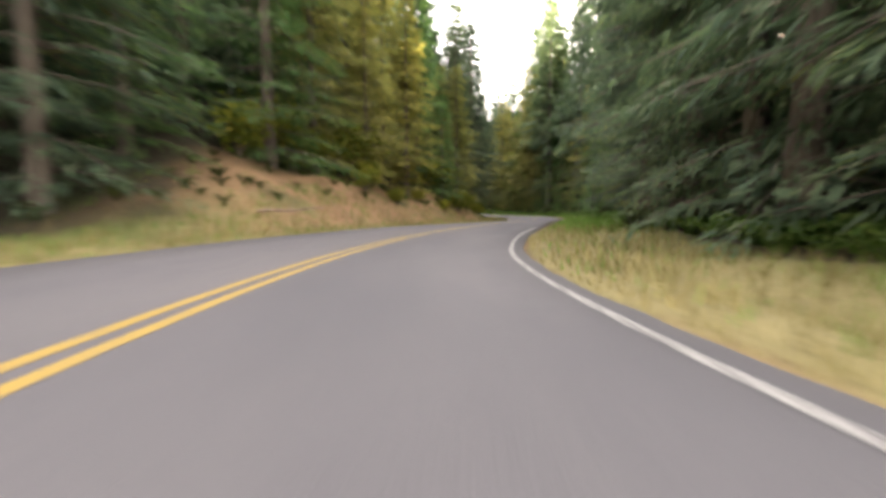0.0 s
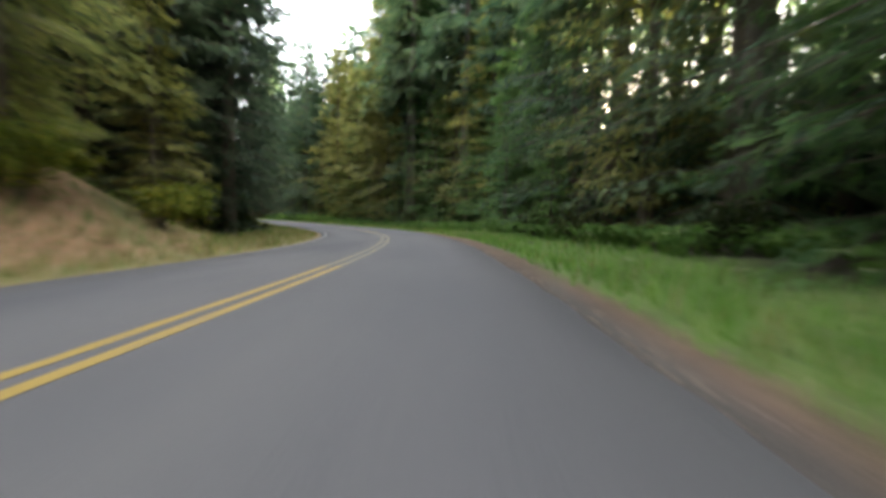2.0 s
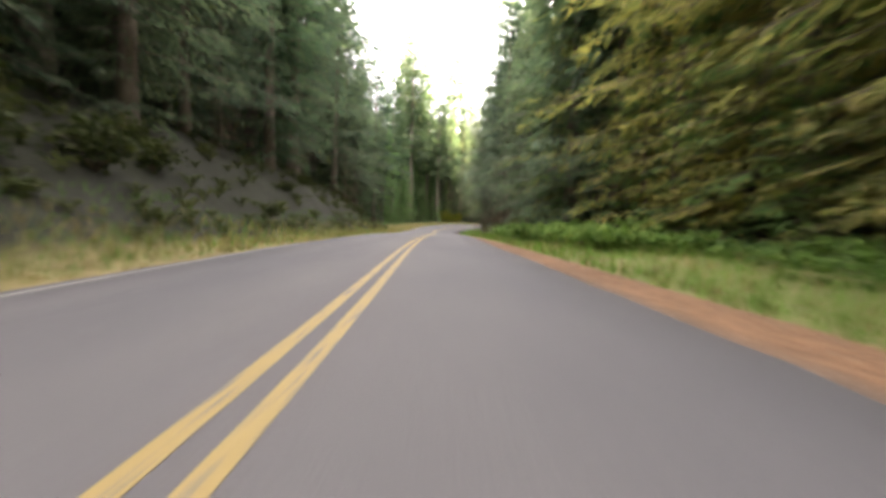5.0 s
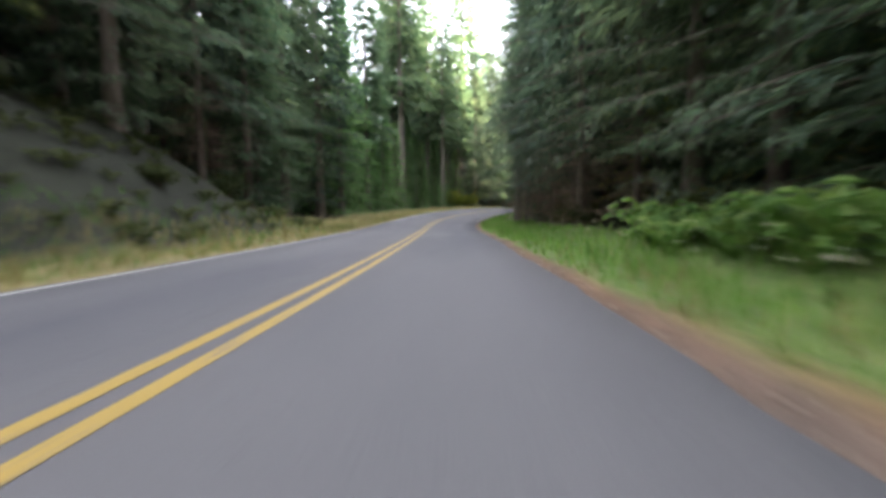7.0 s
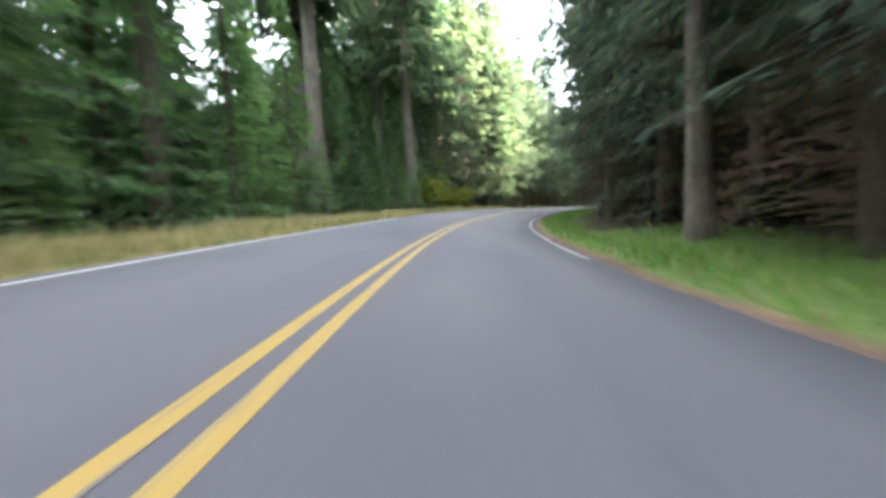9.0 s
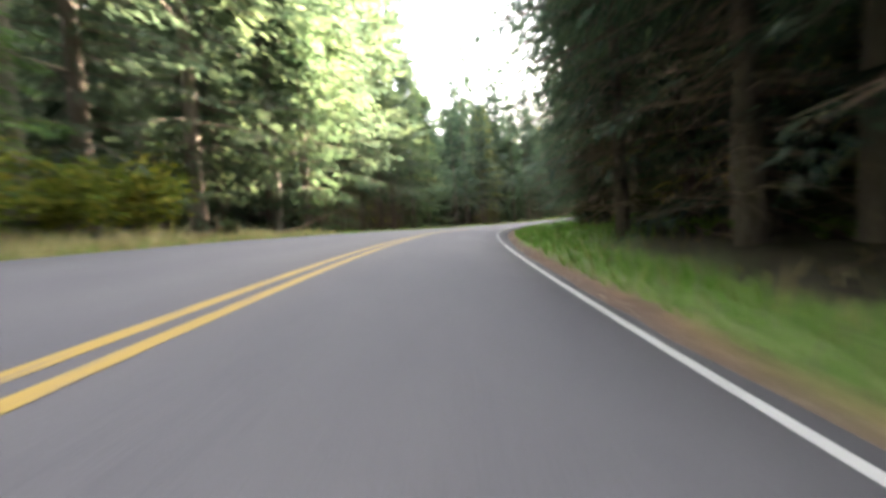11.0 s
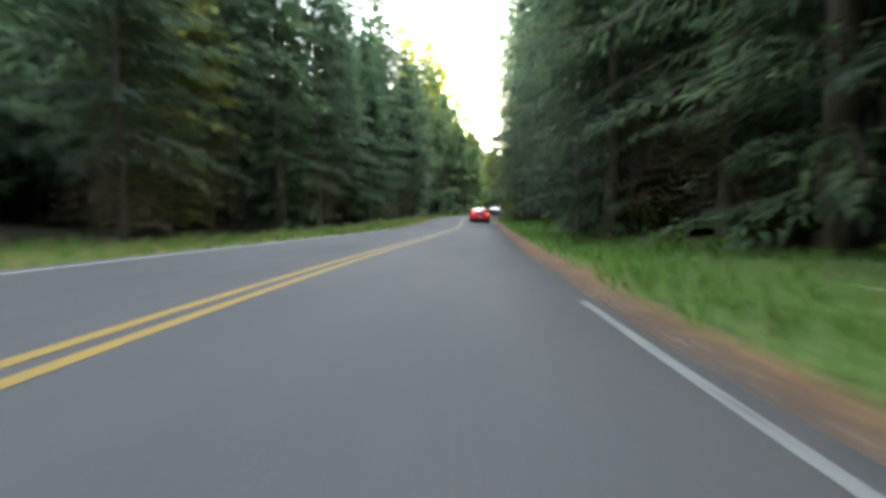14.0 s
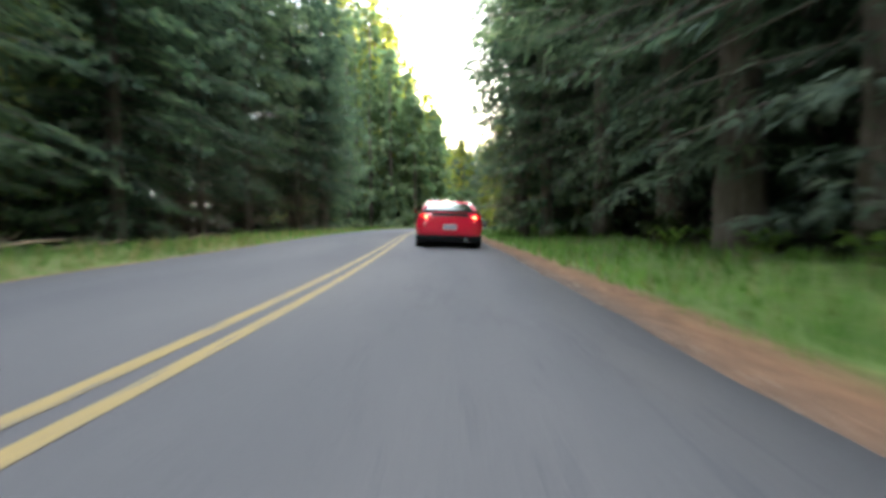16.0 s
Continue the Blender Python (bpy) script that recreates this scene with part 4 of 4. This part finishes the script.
for s in np.arange(60, 104, 3.4):
    bush(2, s, -8.2 - br.uniform(0, 1.5), br.uniform(0.8, 1.3), br.uniform(0, 360), "low green shrub at the foot of the bank")
for s in np.arange(70, 142, 6.2):
    bush(2, s, -7.0 - br.uniform(0, 5.0), br.uniform(0.4, 0.8), br.uniform(0, 360), "low green shrub on the dark earth bank")
# big shrubs whose dark leaves stand for the shade below the firs
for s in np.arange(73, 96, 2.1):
    bush(2, s, -9.2 - br.uniform(0, 2.4), br.uniform(1.3, 2.0), br.uniform(0, 360), "shrub under the firs on the bank, shade put into its dark leaf colour")
for s in np.arange(20, 330, 6.5):
    bush(2, s, 8.2 + br.uniform(0, 2.0), br.uniform(0.7, 1.2), br.uniform(0, 360), "low green shrub at the forest edge")


# ---- fallen wood, flowers and loose stones ----
def fallen_log(seed, s, o, length, girth, turn, tilt, label):
    """A bare fallen trunk with broken limb stubs."""
    rng = np.random.default_rng(seed)
    t = np.linspace(0, 1, 7)
    pts = np.column_stack([length * t, 0.12 * np.sin(t * 4 + seed), girth * 0.8 + length * math.sin(radians(tilt)) * t + 0.04 * np.sin(t * 9)])
    pieces = [tube(pts, girth * (1 - 0.65 * t), 8)]
    for _ in range(7):
        k = rng.integers(1, 6)
        a = rng.uniform(0, 6.28)
        e = pts[k] + np.array([0.15, math.cos(a), abs(math.sin(a))]) * rng.uniform(0.3, 0.9)
        pieces.append(tube(np.linspace(pts[k], e, 3), [girth * 0.28, girth * 0.18, 0.004], 4))
    log = new("fallen_log", mesh_of("fallen_log", *joined(pieces), DEAD_WOOD, flat=False))
    x, y, z = spot(s, o, 0.06)
    log.matrix_basis = pose(x, y, z, 0, 0, math.degrees(float(np.interp(s, STATION, HEAD))) + turn)
    return tagged(log, label, "fallen log", group="fallen wood at the forest edge")


for k, (s, o, length, girth, turn, tilt) in enumerate(((22, 9.6, 3.4, 0.05, 80, 4), (24, 9.8, 4.0, 0.05, 70, 8), (28, 10.0, 4.0, 0.06, 110, 6), (31, 9.8, 3.0, 0.04, 95, 9), (33, 9.6, 3.0, 0.05, 60, 3), (168, 9.2, 3.2, 0.06, 70, 3), (178, 8.9, 3.5, 0.06, 110, 5), (182, 9.0, 4.0, 0.07, 70, 8), (203, 8.0, 2.6, 0.06, 75, 4),
                                                       (158, -8.0, 4.0, 0.07, 95, 4), (166, -8.4, 5.0, 0.08, 80, 2), (208, -8.6, 4.0, 0.08, 100, 10), (214, -8.9, 5.0, 0.09, 60, 16), (244, 7.4, 4.0, 0.08, 80, 3), (11, -6.4, 2.4, 0.07, 12, 3), (97, 8.4, 3.0, 0.05, 75, 3), (101, 8.8, 2.6, 0.05, 100, 4), (279, -8.0, 3.4, 0.07, 70, 6), (284, -8.3, 3.0, 0.06, 95, 4), (287, -8.0, 2.6, 0.05, 60, 9))):
    fallen_log(40 + k, s, o, length, girth, turn, tilt, "bare grey fallen trunk at the forest edge")


def wild_flowers(rng, count, a, b, side, near, deep):
    v = []
    for _ in range(count):
        s, u = rng.uniform(a, b), rng.uniform(near, deep)
        x, y, z = spot(s, side * (float(paved_right(s) if side > 0 else paved_left(s)) + u), 0.0)
        h = rng.uniform(0.4, 0.85)
        for _ in range(7):
            c = np.array([x, y, z + h]) + np.array([rng.normal(0, 0.045), rng.normal(0, 0.045), rng.normal(0, 0.012)])
            r = rng.uniform(0.012, 0.026)
            a0 = rng.uniform(0, 6.28)
            for q in range(3):
                v.append(np.stack([c, c + r * np.array([math.cos(a0 + q * 2.1), math.sin(a0 + q * 2.1), 0.25]), c + r * np.array([math.cos(a0 + q * 2.1 + 1.4), math.sin(a0 + q * 2.1 + 1.4), 0.25])]))
    v = np.concatenate(v)
    return tagged(new("wild_flowers", mesh_of("wild_flowers", v, np.arange(len(v)).reshape(-1, 3), PETAL)), "small white umbel flowers in the verge grass", "flowers", kind="stuff")


PETAL = leaf_material("white_petals", (0.55, 0.55, 0.48), (0.70, 0.70, 0.64), (0.78, 0.78, 0.72), 0.3)
fl = np.random.default_rng(17)
wild_flowers(fl, 170, 146, 196, -1, 1.6, 4.6)
wild_flowers(fl, 130, 205, 246, 1, 1.2, 4.6)
wild_flowers(fl, 60, 18, 46, 1, 1.5, 5.0)
wild_flowers(fl, 60, 118, 146, 1, 0.8, 4.0)


def loose_stones(rng, count):
    base = np.array([(1, 0, 0), (-1, 0, 0), (0, 1, 0), (0, -1, 0), (0, 0, 1), (0, 0, -1)], float)
    face = np.array([(0, 2, 4), (2, 1, 4), (1, 3, 4), (3, 0, 4), (2, 0, 5), (1, 2, 5), (3, 1, 5), (0, 3, 5)])
    vs, fs = [], []
    for k in range(count):
        s = rng.uniform(20, 300)
        u = rng.uniform(0.02, 0.3 + 0.9 * float(ramp(s, 36, 60) * (1 - ramp(s, 100, 118))))
        x, y, z = spot(s, float(paved_right(s)) + u, 0.0)
        r = rng.uniform(0.008, 0.03)
        vs.append(np.array([x, y, z]) + base * rng.uniform(0.6, 1.3, (6, 3)) * r * np.array([1, 1, 0.7]))
        fs.append(face + 6 * k)
    return tagged(new("loose_stones", mesh_of("loose_stones", np.concatenate(vs), np.concatenate(fs), STONE)), "small red-brown stones on the gravel shoulder", "gravel", kind="stuff")


loose_stones(np.random.default_rng(19), 2500)


# ---- cars ----
CAR_RED = plain("red_car_paint", (0.60, 0.010, 0.035), 0.25, 0.0, 0.5, 0.8)
CAR_DARK = plain("dark_car_paint", (0.012, 0.014, 0.016), 0.28, 0.0, 0.5, 0.8)
CAR_GLASS = plain("car_glass", (0.010, 0.012, 0.014), 0.03, 0.0, 0.9, 1.0)
BLACK_TRIM = plain("black_trim", (0.010, 0.010, 0.011), 0.75, spec=0.15)
RUBBER = plain("tyre_rubber", (0.016, 0.016, 0.016), 0.85)
ALLOY = plain("wheel_alloy", (0.45, 0.45, 0.46), 0.35, 0.9)
PLATE_WHITE = plain("plate_white", (0.42, 0.42, 0.42), 0.5)
PLATE_INK = plain("plate_ink", (0.05, 0.07, 0.16), 0.5)
CHROME = plain("exhaust_steel", (0.55, 0.55, 0.55), 0.25, 1.0)


def glowing(name, colour, strength):
    m, n, l, b = material(name, 0.25)
    b.inputs["Base Color"].default_value = (*colour, 1)
    b.inputs["Emission Color"].default_value = (*colour, 1)
    b.inputs["Emission Strength"].default_value = strength
    return m


BRAKE_LIGHT = glowing("lit_brake_lamp", (1.0, 0.16, 0.07), 0.45)
SIDE_LIGHT = glowing("red_lamp_glass", (0.55, 0.01, 0.01), 0.04)


def loft(sections, closed_ends=True):
    """A mirrored hull from half sections of (x, z) at places y."""
    bm = bmesh.new()
    rings = []
    for y, half in sections:
        ring = [bm.verts.new((x, y, z)) for x, z in half] + [bm.verts.new((-x, y, z)) for x, z in reversed(half[1:-1])]
        rings.append(ring)
    for a, b_ in zip(rings, rings[1:]):
        for i in range(len(a)):
            j = (i + 1) % len(a)
            bm.faces.new((a[i], a[j], b_[j], b_[i]))
    if closed_ends:
        bm.faces.new(rings[0])
        bm.faces.new(list(reversed(rings[-1])))
    bmesh.ops.recalc_face_normals(bm, faces=bm.faces[:])
    for f in bm.faces:
        f.smooth = True
    return bm


def slab(x0, x1, y0, y1, z0, z1, bevel=0.01):
    bm = bmesh.new()
    bmesh.ops.create_cube(bm, size=1)
    bmesh.ops.scale(bm, vec=(x1 - x0, y1 - y0, z1 - z0), verts=bm.verts)
    bmesh.ops.translate(bm, vec=((x0 + x1) / 2, (y0 + y1) / 2, (z0 + z1) / 2), verts=bm.verts)
    bmesh.ops.bevel(bm, geom=bm.edges[:], offset=bevel, segments=2, affect="EDGES")
    return bm


def disc(radius, y_from, y_to, dish=0.0, steps=28):
    """A wheel shape turned round the car's cross axis."""
    bm = bmesh.new()
    prof = [(radius * 0.60, y_from), (radius * 0.93, y_from), (radius, y_from + 0.03), (radius, y_to - 0.03), (radius * 0.93, y_to), (radius * 0.60, y_to)]
    if dish:
        prof = [(0.0, y_to - dish), (radius * 0.25, y_to - dish), (radius * 0.55, y_to - dish * 1.6), (radius * 0.9, y_to - dish * 0.6), (radius, y_to), (radius, y_from)]
    rings = [[bm.verts.new((x, r * math.cos(k / steps * 2 * math.pi), r * math.sin(k / steps * 2 * math.pi))) for k in range(steps)] for r, x in prof if r > 0]
    for a, b_ in zip(rings, rings[1:]):
        for i in range(steps):
            j = (i + 1) % steps
            bm.faces.new((a[i], a[j], b_[j], b_[i]))
    if dish:
        bm.faces.new(rings[0])
    else:
        for i in range(steps):
            j = (i + 1) % steps
            bm.faces.new((rings[-1][i], rings[-1][j], rings[0][j], rings[0][i]))
    bmesh.ops.recalc_face_normals(bm, faces=bm.faces[:])
    for f in bm.faces:
        f.smooth = True
    return bm


def body_half(w, zb, zt, zc):
    return [(0, zb), (w * 0.84, zb), (w * 0.955, zb + 0.08), (w * 0.995, zb + 0.22), (w, zb + 0.32), (w * 0.975, zt - 0.17), (w * 0.93, zt - 0.08), (w * 0.86, zt - 0.02), (w * 0.74, zt + 0.01), (w * 0.45, zc), (0, zc)]


def coupe(paint, lamps, label):
    car = new("car")
    body = loft([(-2.21, body_half(0.58, 0.42, 0.78, 0.80)), (-2.19, body_half(0.70, 0.34, 0.84, 0.87)), (-2.12, body_half(0.79, 0.27, 0.90, 0.93)), (-1.95, body_half(0.865, 0.24, 0.92, 0.97)), (-1.50, body_half(0.885, 0.22, 0.92, 0.96)),
                 (-0.8, body_half(0.88, 0.20, 0.90, 0.93)), (0.2, body_half(0.87, 0.20, 0.87, 0.90)), (1.1, body_half(0.865, 0.20, 0.82, 0.87)), (1.75, body_half(0.83, 0.22, 0.72, 0.76)),
                 (2.1, body_half(0.74, 0.26, 0.60, 0.62)), (2.2, body_half(0.64, 0.32, 0.50, 0.52))])
    part("body", body, paint, car)
    cabin = lambda w0, w1, z0, z1: [(0, z0), (w0, z0), (w1 + (w0 - w1) * 0.35, z0 + (z1 - z0) * 0.65), (w1, z1 - 0.03), (w1 * 0.8, z1), (0, z1 + 0.012)]
    part("windows", loft([(-1.72, cabin(0.70, 0.68, 0.90, 0.955)), (-1.30, cabin(0.73, 0.62, 0.88, 1.11)), (-0.80, cabin(0.76, 0.58, 0.88, 1.245)), (-0.1, cabin(0.77, 0.57, 0.86, 1.27)),
                          (0.30, cabin(0.76, 0.58, 0.85, 1.23)), (1.0, cabin(0.72, 0.66, 0.80, 0.87))]), CAR_GLASS, car, "dark tinted glass")
    part("roof", loft([(-0.92, [(0, 1.20), (0.55, 1.19), (0.60, 1.16), (0.57, 1.215), (0.45, 1.232), (0, 1.238)]), (-0.55, [(0, 1.24), (0.56, 1.22), (0.61, 1.18), (0.58, 1.25), (0.46, 1.272), (0, 1.282)]),
                       (-0.1, [(0, 1.25), (0.56, 1.23), (0.60, 1.19), (0.575, 1.262), (0.46, 1.286), (0, 1.297)]), (0.25, [(0, 1.22), (0.56, 1.21), (0.59, 1.18), (0.575, 1.245), (0.45, 1.262), (0, 1.27)])]), paint, car)
    for g in (1, -1):
        pil = loft([(-1.72, [(0, 0.93), (0.035, 0.93), (0.04, 0.96), (0.0, 0.975)]), (-1.28, [(0, 1.08), (0.04, 1.08), (0.045, 1.12), (0, 1.13)]), (-0.85, [(0, 1.19), (0.04, 1.19), (0.045, 1.23), (0, 1.24)])])
        for v in pil.verts:
            v.co.x += g * (0.70 - (v.co.y + 1.72) * 0.14)
        part("pillar", pil, paint, car)
    part("spoiler", slab(-0.74, 0.74, -2.14, -1.97, 0.93, 0.972, 0.02), CAR_DARK, car, "black boot spoiler")
    part("rear_panel", slab(-0.47, 0.47, -2.222, -2.02, 0.80, 0.90, 0.025), CAR_DARK, car, "black panel between the lamps")
    for g in (1, -1):
        lamp = part("tail_light", slab(min(g * 0.45, g * 0.80), max(g * 0.45, g * 0.775), -2.205, -2.03, 0.735, 0.865, 0.045), SIDE_LIGHT, car, "red tail light")
        part("bulb", slab(min(g * 0.56, g * 0.68), max(g * 0.56, g * 0.68), -2.235, -2.10, 0.76, 0.84, 0.03), lamps, lamp, "lit lamp")
        mirror = part("mirror", slab(min(g * 0.88, g * 1.02), max(g * 0.88, g * 1.02), 0.50, 0.62, 0.90, 1.02, 0.03), paint, car)
        part("mirror_glass", slab(min(g * 0.90, g * 1.00), max(g * 0.90, g * 1.00), 0.49, 0.50, 0.915, 1.005, 0.004), CAR_GLASS, mirror)
    part("bumper", slab(-0.80, 0.80, -2.20, -1.75, 0.17, 0.40, 0.07), BLACK_TRIM, car, "black lower bumper")
    part("underbody", slab(-0.70, 0.70, -1.8, 1.9, 0.13, 0.26, 0.03), BLACK_TRIM, car)
    part("exhaust", slab(0.34, 0.48, -2.23, -1.9, 0.20, 0.26, 0.02), CHROME, car, "steel exhaust tip")
    plate = part("number_plate", slab(-0.17, 0.17, -2.235, -2.20, 0.48, 0.62, 0.006), PLATE_WHITE, car, "white number plate")
    for x in (-0.12, -0.06, 0.0, 0.06, 0.12):
        part("plate_mark", slab(x - 0.016, x + 0.016, -2.239, -2.234, 0.515, 0.575, 0.001), PLATE_INK, plate)
    for y in (-1.32, 1.28):
        for g in (1, -1):
            wheel = new("wheel")
            wheel.parent = car
            wheel.matrix_basis = pose(g * 0.66, y, 0.315, 0, 0, 0 if g > 0 else 180)
            part("tyre", disc(0.315, -0.02, 0.215), RUBBER, wheel)
            part("rim", disc(0.205, 0.02, 0.20, 0.035), ALLOY, wheel)
    tagged(car, label, "car")
    return car


def park(car, s, o):
    x, y = plan(s, o)
    h = float(np.interp(s, STATION, HEAD))
    pitch = math.degrees(math.atan((float(deck(s + 1.3, o)) - float(deck(s - 1.3, o))) / 2.6))
    lean = math.degrees(math.atan((float(deck(s, o - 0.8)) - float(deck(s, o + 0.8))) / 1.6))
    car.matrix_basis = pose(float(x), float(y), float(deck(s, o)), 0, 0, math.degrees(h)) @ pose(0, 0, 0, pitch, lean, 0) @ Matrix.Diagonal((1.06, 1.06, 1.06, 1))


park(coupe(CAR_RED, BRAKE_LIGHT, "red two-door coupe with lit brake lights on the road"), 286.9, 1.66)
park(coupe(CAR_DARK, SIDE_LIGHT, "small dark car far ahead on the road"), 316.0, 1.5)
